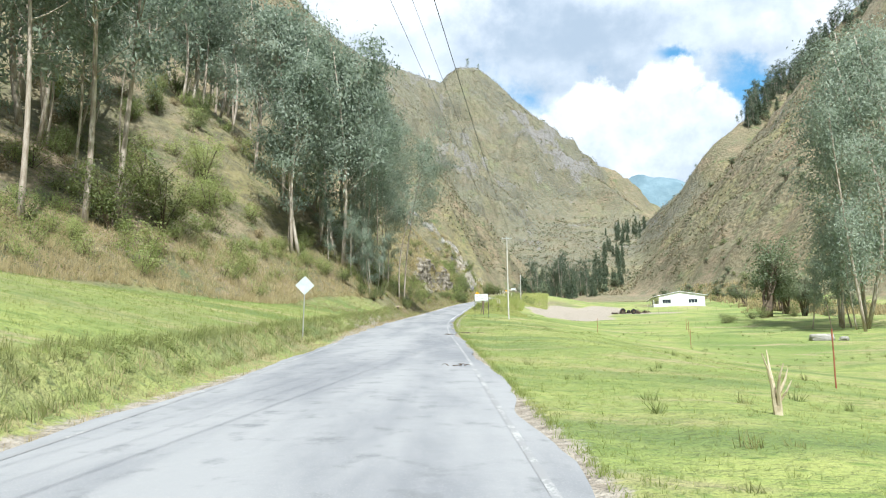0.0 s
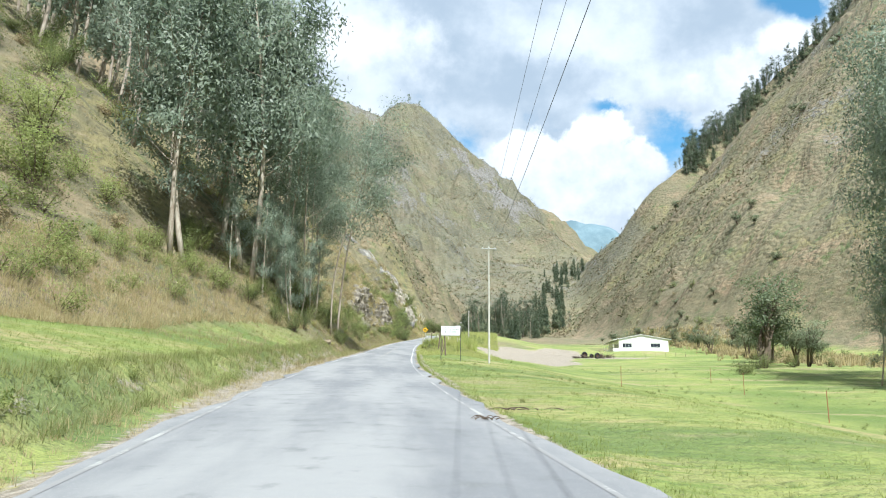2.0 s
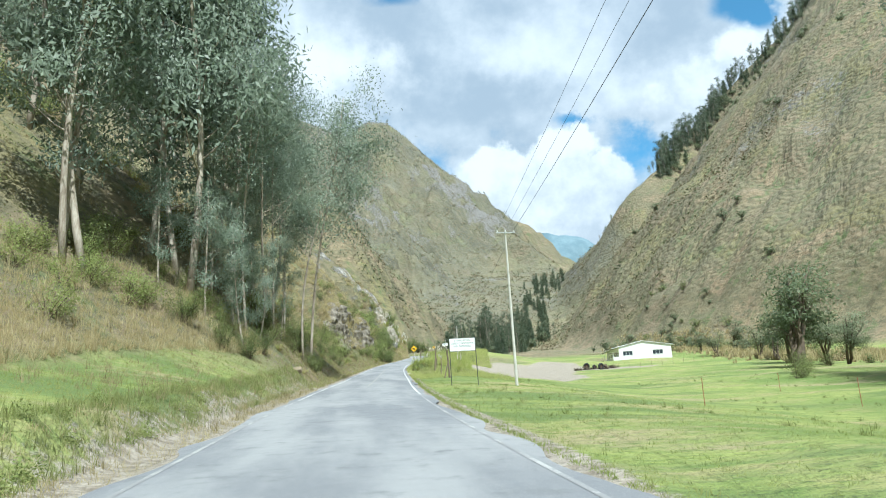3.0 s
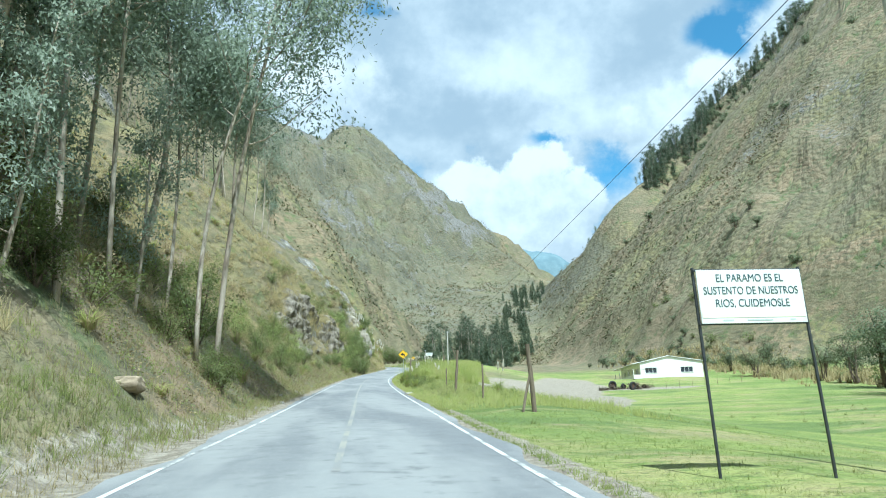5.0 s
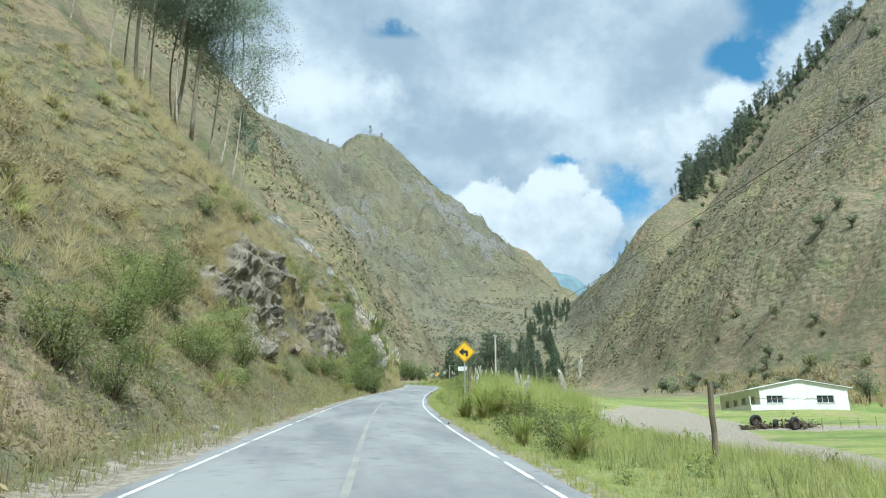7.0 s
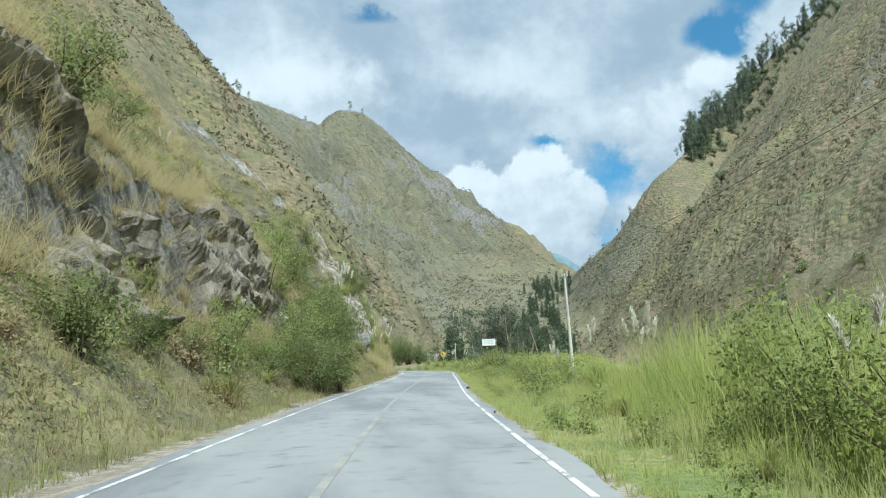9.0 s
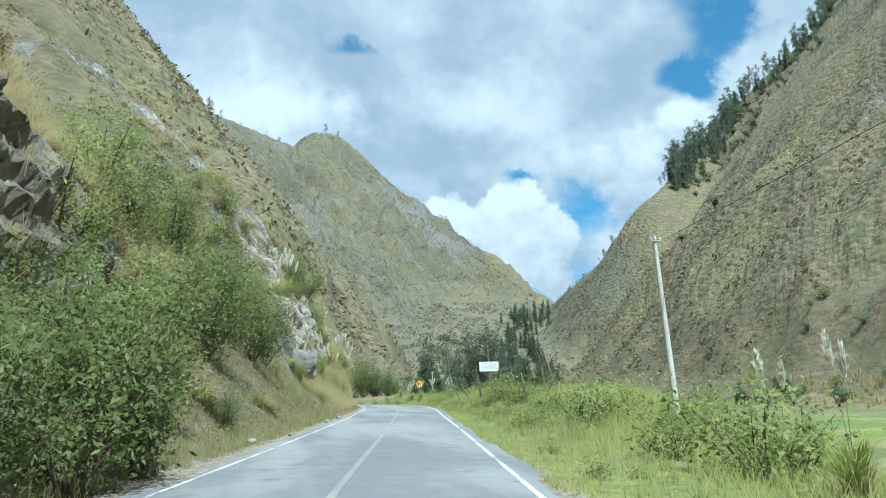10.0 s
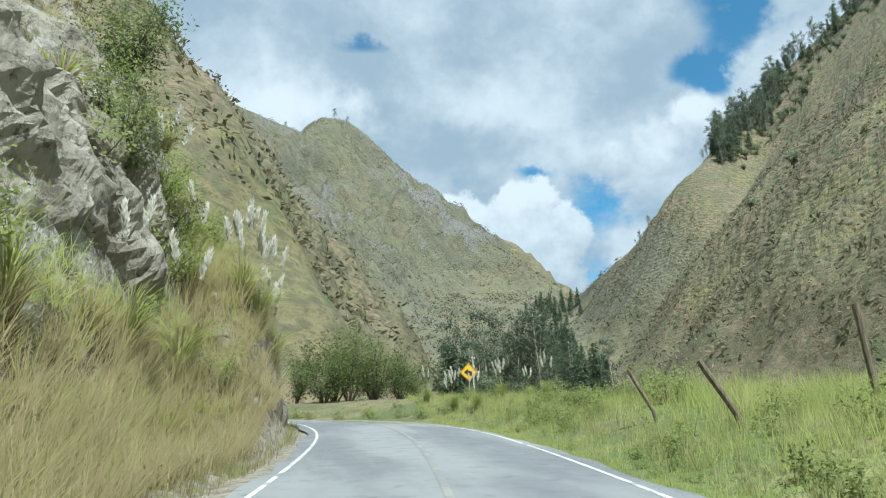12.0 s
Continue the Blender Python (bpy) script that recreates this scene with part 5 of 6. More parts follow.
def plant_right():
    rng = np.random.default_rng(9)
    # trees beyond the field
    for x, y, s in ((52.5, 85, 0.85), (51, 87.5, 0.66), (55.5, 90, 0.85), (48.6, 79, 0.62), (59, 91, 0.95), (53, 91.5, 0.6), (57, 85, 0.9), (64, 96, 1.0)):
        GIANT_GUMS.put(x, y, s)
    for x, y, s in ((50, 83, 0.6), (46.5, 82, 0.4), (53, 89, 0.6), (47.6, 88.5, 0.45)):
        GUMS.put(x, y, s, which=2)
    for x, y, s in ((84, 167, 1.25), (79, 150, 0.95), (88, 178, 0.9), (72, 136, 0.8), (95, 215, 0.7), (100, 232, 0.6), (106, 262, 0.6), (92, 190, 0.8), (118, 245, 0.8)):
        VALLEY_TREES.put(x, y, s)
    VALLEY_TREES.put(65, 138, 1.75)
    VALLEY_TREES.put(70, 146, 1.3)
    for x, y, s in ((44.3, 108.5, 1.2), (46, 110, 0.9), (57, 126, 1.3), (61, 131, 1.5), (72, 140, 1.5)):
        SHRUBS.put(x, y, s, dz=-0.1)
    # scrub along the stream and at the mountain's foot
    for k in range(90):
        y = rng.uniform(95, 330)
        x = 62 + 0.16 * y + rng.uniform(-6, 26)
        if 45 < x < 95 and 180 < y < 240:
            continue
        (FAR_SHRUBS, FAR_DRY)[int(rng.uniform() < 0.35)].put(x, y, rng.uniform(0.8, 1.9), dz=-0.1)
    for k in range(30):
        FAR_TREES.put(rng.uniform(98, 135), rng.uniform(215, 330), rng.uniform(0.25, 0.5), dz=-0.2)
    # the verge from the yard on: rank grass and bushes
    for k in range(75):
        y = rng.uniform(112, 292)
        i = int(np.argmin(np.abs(LINE_Y - y)))
        s = rng.uniform(2.2, 9)
        if s > 3.2 and 178 < y < 207:
            continue
        stock = (LIGHT_SHRUBS, SHRUBS, DRY_SHRUBS)[rng.choice(3, p=(0.78, 0.1, 0.12))]
        stock.put(LINE_X[i] + HALF_ROAD + s, y, rng.uniform(0.45, 0.9) * (0.5 + 0.25 * float(smooth(163, 172, y))) * (0.6 if s < 3.5 else 1), dz=-0.1)
    for k in range(260):
        y = 104 + 180 * rng.uniform(0, 1) ** 0.8
        i = int(np.argmin(np.abs(LINE_Y - y)))
        s = 1.0 + 7.5 * rng.uniform(0, 1) ** 1.4
        if s > 3.2 and 178 < y < 207:
            continue
        WEEDS.put(LINE_X[i] + HALF_ROAD + s, y, rng.uniform(0.6, 1.0) * (0.55 if s < 2.2 else 1.0) * (0.75 + 0.35 * float(smooth(163, 172, y)) - 0.2 * float(smooth(195, 215, y))), dz=-0.05)
    for k in range(70):
        y = rng.uniform(2, 84)
        i = int(np.argmin(np.abs(LINE_Y - y)))
        WEEDS.put(LINE_X[i] - HALF_ROAD - rng.uniform(1.5, 2.6), y, rng.uniform(0.25, 0.5), dz=-0.08)
    for x, y, size in ((6.3, 133, 0.7), (7.2, 135, 0.75), (6.9, 138, 0.7), (9.0, 144, 0.6), (14.6, 171, 0.9), (22, 226, 1.0), (24.5, 229, 1.0), (27, 222, 0.9)):
        SHRUBS.put(x, y, size, dz=-0.15)
    for x, y, size in ((19.8, 212, 1.3), (20.8, 214, 1.4), (22.4, 213, 1.4), (23.4, 209, 1.7), (25, 211, 1.6), (22.4, 230, 1.1), (23.6, 232, 1.2), (21.6, 219, 0.8), (17.2, 198.4, 1.15), (18.6, 199.6, 1.2), (17.0, 200.8, 0.9), (22.5, 205, 1.1), (24.8, 207.5, 1.2), (27, 212, 1.2), (28.5, 218, 1.1), (30, 262, 1.0), (27.5, 258, 0.8), (32, 268, 1.1), (29, 250, 0.9)):
        LIGHT_SHRUBS.put(x, y, size, dz=-0.15)
    for x, y, size in ((12.6, 171.5, 0.75), (14.2, 174.2, 0.85), (11.6, 168.6, 0.6), (15.8, 176.6, 0.8), (17.4, 179, 0.6)):
        TALL_LIGHT.put(x, y, size, dz=-0.2)
    for x, y, size in ((10.9, 155.9, 1.2), (7.7, 146.6, 1.5), (8.5, 147.6, 1.6), (9.0, 145.2, 1.3), (7.3, 149.0, 1.2), (9.6, 148.6, 1.4), (8.6, 138.5, 0.9)):
        LONG_GRASS.put(x, y, size)
    for k in range(16):
        y = rng.uniform(164, 179)
        i = int(np.argmin(np.abs(LINE_Y - y)))
        LONG_GRASS.put(LINE_X[i] + HALF_ROAD + rng.uniform(1.8, 8), y, rng.uniform(0.35, 0.6))
    for x, y, size, kind in ((12.3, 156.5, 0.8, 2), (12.9, 159.5, 0.8, 2), (14.9, 182.4, 1.15, 1), (15.7, 183.3, 1.1, 2), (17.0, 190.8, 1.15, 2), (18.6, 190.2, 1.2, 2), (17.0, 196, 0.9, 2), (18.2, 199, 0.9, 1),
                             (9.2, 115.5, 0.8, 1), (6.2, 131.2, 0.75, 2), (5.9, 134.4, 0.7, 2), (11.0, 163.5, 0.8, 2), (12.0, 170, 0.8, 2), (24.2, 275, 0.85, 0), (25.0, 273, 0.8, 1), (27.4, 276.5, 0.85, 0), (28.5, 272, 0.9, 1), (30, 279, 0.8, 1), (23.4, 279, 0.8, 1), (26.4, 280, 0.8, 1)):
        PAMPAS.put(x, y, size, which=kind)


def plant_mountains():
    rng = np.random.default_rng(10)
    # trees along the crest of the right-hand mountain, and a thinner belt below it
    line = [Vector(p) for p in ((262, 612, 0), (300, 636, 0), (341, 660, 0), (380, 676, 0), (420, 697, 0), (452, 680, 0), (486, 664, 0), (517, 655, 0))]
    for k in range(250):
        w = 0.93 + rng.uniform(0, 1) ** 1.35 * 6.05
        if 2.3 < w < 2.5 and rng.uniform() < 0.6:
            continue
        p = line[int(w)].lerp(line[int(w) + 1], w % 1)
        down = abs(rng.normal(0, 13)) - 4
        stock = PINES if rng.uniform() < 0.3 else CREST_GUMS
        stock.put(p.x - 0.5 * down, p.y - down, rng.uniform(0.5, 1.1) * (1.2 if stock is PINES else 1.0) * (1.1 if w < 2.2 else 0.9), dz=-0.5)
    for k in range(90):
        w = rng.uniform(1.0, 6.9)
        p = line[int(w)].lerp(line[int(w) + 1], w % 1)
        down = 12 + 55 * rng.uniform(0, 1) ** 1.5
        FAR_TREES.put(p.x - 0.3 * down, p.y - down, rng.uniform(0.5, 1.0), dz=-0.3)
    for x, y, s in ((254, 657, 0.5), (249, 665, 0.4), (262, 640, 0.35), (285, 629, 0.4), (291, 632, 0.5), (46, 1118, 0.75), (64, 1124, 0.55), (-136, 1043, 0.55), (-131, 1044, 0.9), (-124, 1046, 0.6), (-113, 1049, 0.95), (-109, 1050, 0.7), (-98, 1053, 0.5), (-20, 1078, 0.5), (-141, 1040, 0.45)):
        FAR_GUMS.put(x, y, s, dz=-0.5)
    # pines climbing the gully, a mixed wood at its mouth
    for k in range(70):
        w = rng.uniform(0, 1)
        PINES.put(95 + 112 * w ** 1.1 + rng.normal(0, 8), 430 + 305 * w, rng.uniform(0.55, 1.0), dz=-0.4)
    for k in range(125):
        y = 350 + 165 * rng.uniform(0, 1)
        x = 16 + (y - 238) * rng.uniform(0.2, 0.47)
        (FAR_TREES, PINES, CREST_GUMS)[rng.choice(3, p=(0.3, 0.4, 0.3))].put(x, y, rng.uniform(0.5, 0.95), dz=-0.3)
    for k in range(22):
        x, y = rng.uniform(140, 330), rng.uniform(240, 520)
        FAR_TREES.put(x, y, rng.uniform(0.35, 0.8), dz=-0.3)


def clumps(name, xs, ys, sizes, per, seed, material, label, leaf=0.62):
    """Countless low bushes as one sheet of small leaf sprays."""
    rng = np.random.default_rng(seed)
    keep = np.abs(across(xs, ys)) > HALF_ROAD + 1.0
    xs, ys, sizes = xs[keep], ys[keep], sizes[keep]
    off = rng.normal(0, 0.42, (len(xs), per, 3)) * sizes[:, None, None]
    at = (np.stack([xs, ys, 0 * xs], 1)[:, None] + off).reshape(-1, 3)
    at[:, 2] = height(at[:, 0], at[:, 1]) + 0.7 * np.abs(at[:, 2])
    s = np.repeat(sizes, per)[:, None]
    pile = Pile()
    cards = leaf_cards(rng, at, 1.0, 0.42, -0.1)
    c = cards[:, :1]
    pile.quads(c + (cards - c) * (s[:, None] * leaf))
    return tagged(part(name, pile.mesh(name, material)), label, "scrub", kind="stuff")


def grow_scrub():
    rng = np.random.default_rng(11)
    # right-hand mountain
    n = 16000
    x, y = rng.uniform(85, 430, n), rng.uniform(120, 700, n)
    k = (height(x, y) - rise(y) > 6) & (fbm(x, y, 40, 3, 71) > -0.75)
    x, y = x[k], y[k]
    g = rng.uniform(size=len(x)) < 0.72
    clumps("mountain_scrub", x[g], y[g], rng.uniform(0.6, 1.9, g.sum()), 16, 1, MOUNTAIN_DRY, "dry olive and brown scrub over the mountainside", 0.3)
    clumps("mountain_scrub", x[~g], y[~g], rng.uniform(0.6, 1.9, (~g).sum()), 16, 2, MOUNTAIN_LEAF, "dark green scrub over the mountainside", 0.3)
    # the green spur that the road rounds
    n = 7000
    x, y = rng.uniform(-110, 45, n), rng.uniform(215, 620, n)
    k = (height(x, y) - rise(y) > 6) & (across(x, y) < -10)
    x, y = x[k], y[k]
    g = rng.uniform(size=len(x)) < 0.65
    clumps("spur_scrub", x[g], y[g], rng.uniform(0.6, 1.9, g.sum()), 24, 9, MOUNTAIN_LEAF, "green scrub over the near spur", 0.26)
    clumps("spur_scrub", x[~g], y[~g], rng.uniform(0.5, 1.5, (~g).sum()), 24, 10, MOUNTAIN_DRY, "dry scrub over the near spur", 0.26)
    # far left-hand mountain
    n = 24000
    x, y = rng.uniform(-190, 240, n), rng.uniform(330, 1130, n)
    k = ((height(x, y) - rise(y) > 8) | (y > 400)) & (fbm(x, y, 50, 3, 72) > -0.8)
    x, y = x[k], y[k]
    g = rng.uniform(size=len(x)) < 0.5
    clumps("mountain_scrub", x[g], y[g], rng.uniform(1.2, 3.4, g.sum()), 6, 3, MOUNTAIN_DRY, "dry olive scrub over the far mountainside")
    clumps("mountain_scrub", x[~g], y[~g], rng.uniform(1.2, 3.2, (~g).sum()), 6, 4, MOUNTAIN_LEAF, "dark green scrub over the far mountainside")
    # pale reeds along the foot of the right-hand mountain
    y = rng.uniform(130, 345, 3600)
    x = 72 + 0.16 * y + rng.normal(2, 7, 3600)
    k = height(x, y) - rise(y) < 5
    x, y = x[k], y[k]
    blades("reeds", x, y, rng.uniform(0.7, 2.0, len(x)), 10, 12, STRAW, "pale feathery reeds at the mountain's foot", 0.045)
    # near left slope: fine sprays beside the road, coarser ones higher up
    for n, near, span, per, leaf, sd in ((6000, 2.0, 10, 34, 0.15, 5), (9500, 9, 48, 20, 0.25, 7)):
        y = rng.uniform(26, 284, n)
        x = np.interp(y, LINE_Y[:-140], LINE_X[:-140]) - HALF_ROAD - near - span * rng.uniform(0, 1, n) ** 1.3
        k = (y > 94) | (x < -20)
        x, y = x[k], y[k]
        g = rng.uniform(size=len(x)) < 0.64
        clumps("slope_scrub", x[g], y[g], rng.uniform(0.3, 0.95, g.sum()), per, sd, DRY_LEAF, "dry brown scrub on the cutting", leaf)
        clumps("slope_scrub", x[~g], y[~g], rng.uniform(0.3, 0.9, (~g).sum()), per, sd + 1, WEED_LEAF if near < 5 else SHRUB_LEAF, "green undergrowth on the cutting", leaf)


def blades(name, x, y, tall, per, seed, material, label, width=0.02, droop=0.6):
    """Grass as one mesh: tufts of upright leaning blades."""
    rng = np.random.default_rng(seed)
    keep = np.abs(across(x, y)) > HALF_ROAD + 0.25
    x, y, tall = x[keep], y[keep], tall[keep]
    n = len(x)
    base = np.stack([x, y, height(x, y) - 0.03], 1)[:, None] + rng.normal(0, 0.09, (n, per, 3)) * (1, 1, 0) * (0.5 + tall[:, None, None])
    h = tall[:, None] * rng.uniform(0.5, 1.2, (n, per))
    a = rng.uniform(0, 2 * np.pi, (n, per))
    lean = h * rng.uniform(0.1, droop, (n, per))
    tip = base + np.stack([np.cos(a) * lean, np.sin(a) * lean, h], -1)
    b = a + rng.uniform(0.8, 2.3, (n, per))
    side = np.stack([np.cos(b), np.sin(b), 0 * b], -1) * (width * (0.6 + tall[:, None, None]))
    pile = Pile()
    up = np.stack([np.cos(a), np.sin(a), 0 * a], -1) * 0.35 + (0, 0, 1)
    pile.quads(np.stack([base - side, base + side, tip], 2).reshape(-1, 3, 3), up.reshape(-1, 3))
    return tagged(part(name, pile.mesh(name, material)), label, "grass", kind="stuff")


def grow_grass():
    rng = np.random.default_rng(12)

    def beside(n, y0, y1, s0, s1, side, power=1.5):
        y = rng.uniform(y0, y1, n)
        s = s0 + (s1 - s0) * rng.uniform(0, 1, n) ** power
        mid = np.interp(y, LINE_Y[:-140], LINE_X[:-140])
        return mid + side * (HALF_ROAD + s), y

    x, y = beside(30000, -2, 112, 0.3, 15, 1, 1.6)
    blades("meadow_grass", x, y, 0.04 + 0.09 * rng.uniform(0, 1, len(x)) ** 2.5, 8, 1, MEADOW_BLADE, "short bright green meadow grass", 0.009, 1.2)
    x, y = beside(900, 0, 140, 1.5, 45, 1, 1.1)
    k = fbm(x, y, 12, 3, 87) > -0.1
    blades("grass_tufts", x[k], y[k], rng.uniform(0.1, 0.32, k.sum()), 26, 16, BANK_BLADE, "darker tufts of rank grass in the meadow", 0.012, 1.3)
    x, y = beside(17000, 100, 284, 0.3, 10, 1)
    blades("verge_grass", x, y, 0.15 + 0.4 * smooth(0.3, 4, across(x, y) - HALF_ROAD) * rng.uniform(0.1, 1, len(x)) ** 1.5, 10, 2, TALL_GRASS, "rank green grass on the road's verge", 0.012, 0.9)
    x, y = beside(4500, 112, 284, 1.6, 9, 1, 1.0)
    blades("tall_grass", x, y, rng.uniform(0.4, 0.8, len(x)) * (1 - 0.5 * smooth(176, 182, y) * (1 - smooth(203, 208, y))) * (0.7 + 0.2 * smooth(163, 172, y) - 0.1 * smooth(195, 215, y)), 12, 3, SEED_GRASS, "tall seeding grass on the verge", 0.008, 0.7)
    x, y = beside(2300, 159, 182, 2.2, 11, 1, 0.8)
    blades("reedy_grass", x, y, rng.uniform(1.0, 2.5, len(x)) * smooth(1.6, 5.5, across(x, y) - HALF_ROAD) + 0.25, 18, 13, TALL_GRASS, "tall rank reedy grass beside the post", 0.006, 0.6)
    x, y = beside(3600, 204, 262, 5, 17, 1, 0.9)
    blades("reedy_grass", x, y, rng.uniform(0.5, 1.15, len(x)), 16, 17, TALL_GRASS, "rank grass behind the verge", 0.007, 0.8)
    x, y = beside(24000, 0, 92, 2.4, 16, -1, 1.2)
    blades("meadow_grass", x, y, 0.05 + 0.12 * rng.uniform(0, 1, len(x)) ** 2, 8, 4, MEADOW_BLADE, "short bright green meadow grass above the bank", 0.01, 1.1)
    x, y = beside(5200, -4, 92, 1.3, 3.0, -1, 1.0)
    blades("bank_grass", x, y, 0.1 + 0.28 * rng.uniform(0, 1, len(x)) ** 1.6, 10, 14, BANK_BLADE, "darker green grass on the face of the bank", 0.009, 1.0)
    x, y = beside(7000, 60, 284, 0.7, 9, -1)
    blades("dry_grass", x, y, 0.1 + 0.4 * rng.uniform(0, 1, len(x)) ** 1.6, 11, 5, STRAW_BLADE, "dry straw-coloured grass at the foot of the cutting", 0.008, 0.9)
    x, y = beside(8000, 120, 284, 1.2, 15, -1, 1.0)
    blades("dry_grass", x, y, 0.2 + 0.45 * rng.uniform(0, 1, len(x)) ** 1.5, 10, 15, STRAW_BLADE, "long dry grass over the cutting and its crags", 0.008, 1.1)
    x, y = beside(6000, 88, 284, 0.9, 7, -1)
    blades("bank_grass", x, y, 0.1 + 0.35 * rng.uniform(0, 1, len(x)) ** 1.6, 10, 8, GRASS_BLADE, "green grass at the foot of the cutting", 0.009, 0.9)
    x, y = beside(2500, -4, 88, 0.5, 2.2, -1, 1.0)
    blades("dry_grass", x, y, rng.uniform(0.08, 0.28, len(x)), 9, 6, STRAW, "dry grass at the foot of the meadow bank", 0.008, 1.2)
    y = rng.uniform(24, 90, 5200)
    x = np.interp(y, LINE_Y[:-140], LINE_X[:-140]) - HALF_ROAD - meadow_foot(y) - 9 * rng.uniform(0, 1, len(y)) ** 1.4
    blades("dry_grass", x, y, rng.uniform(0.3, 0.8, len(x)), 12, 7, STRAW, "long dry grass at the wood's edge", 0.011, 1.0)


plant_left_wood()
plant_cutting()
plant_right()
plant_mountains()
grow_scrub()
grow_grass()

# ---- signs, poles and posts beside the road ----
def letters(text, size, material, align="CENTER"):
    """Raised lettering as a mesh in the local x-z plane, facing -y."""
    cu = bpy.data.curves.new("lettering", "FONT")
    cu.body, cu.size, cu.align_x, cu.extrude = text, size, align, 0.002
    ob = bpy.data.objects.new("lettering", cu)
    scene.collection.objects.link(ob)
    me = bpy.data.meshes.new_from_object(ob.evaluated_get(bpy.context.evaluated_depsgraph_get()))
    bpy.data.objects.remove(ob)
    me.transform(Matrix.Rotation(radians(90), 4, "X"))
    me.materials.clear()
    me.materials.append(material)
    return me


def round_post(name, high, r0, r1, material, sides=10, wobble=0.0, seed=0, lean=(0, 0)):
    rng = np.random.default_rng(seed)
    q = np.linspace(0, 1, 6)
    p = np.stack([lean[0] * q, lean[1] * q, high * q - 0.4 * (q == 0)], 1)
    p[1:-1, :2] += rng.normal(0, wobble, (4, 2))
    pile = Pile()
    pile.add(*tube(p, r0 + (r1 - r0) * q + rng.normal(0, wobble * 0.3, 6), sides))
    return pile.mesh(name, material, False)


def plate(name, outline, thick, material):
    """A flat plate in the local x-z plane with a bevelled rim."""
    bm = bmesh.new()
    f = bm.faces.new([bm.verts.new((x, 0, z)) for x, z in outline])
    ext = bmesh.ops.extrude_face_region(bm, geom=[f])
    bmesh.ops.translate(bm, vec=(0, thick, 0), verts=[v for v in ext["geom"] if isinstance(v, bmesh.types.BMVert)])
    bmesh.ops.bevel(bm, geom=bm.edges[:], offset=min(0.004, thick * 0.3), segments=1, affect="EDGES")
    return from_bm(name, bm, material)


def rounded_diamond(half, r):
    out = []
    for k in range(4):
        a = k * math.pi / 2
        for d in (-0.6, -0.2, 0.2, 0.6):
            out.append(((half - r * 1.41) * math.cos(a) + r * math.cos(a + d), (half - r * 1.41) * math.sin(a) + r * math.sin(a + d)))
    return out


def diamond_sign(x, y, centre_z, half, face, label, arrow=False, turn=0.0, lean=0.0):
    base = float(height(x, y))
    h = centre_z - base
    root = new("road_sign")
    root.matrix_basis = Matrix.LocRotScale((x, y, base), Euler((0, lean, turn)), None)
    part("post", round_post("post", h + half * 0.5, 0.03, 0.03, GALVANISED, 8), root, "grey galvanised post")
    panel = part("panel", plate("panel", rounded_diamond(half, 0.06), 0.006, face), root, "", pose(0, -0.045, h))
    for dz in (-0.25, 0.25):
        part("bracket", box_mesh("bracket", (0.16, 0.03, 0.035), GALVANISED, 0.004), root, "", pose(0, -0.02, h + dz * half * 1.4))
    if arrow:
        k = half
        rim_out, rim_in = rounded_diamond(half * 0.93, 0.055), rounded_diamond(half * 0.87, 0.05)
        v = [(a, 0, b) for a, b in rim_out] + [(a, 0, b) for a, b in rim_in]
        n = len(rim_out)
        f = [(i, (i + 1) % n, n + (i + 1) % n, n + i) for i in range(n)]
        part("border", sheet("border", v, f, SIGN_BLACK), panel, "thin black border", pose(0, -0.005, 0))
        head = [(-0.52 * k, 0.0), (-0.1 * k, 0.36 * k), (-0.1 * k, 0.14 * k), (0.18 * k, 0.14 * k), (0.32 * k, 0.02 * k), (0.32 * k, -0.42 * k), (0.1 * k, -0.42 * k), (0.1 * k, -0.14 * k), (-0.1 * k, -0.14 * k), (-0.1 * k, -0.36 * k)]
        part("arrow", plate("arrow", head, 0.004, SIGN_BLACK), panel, "black left-turn arrow", pose(0, -0.008, 0))
    return tagged(root, label, "road sign")


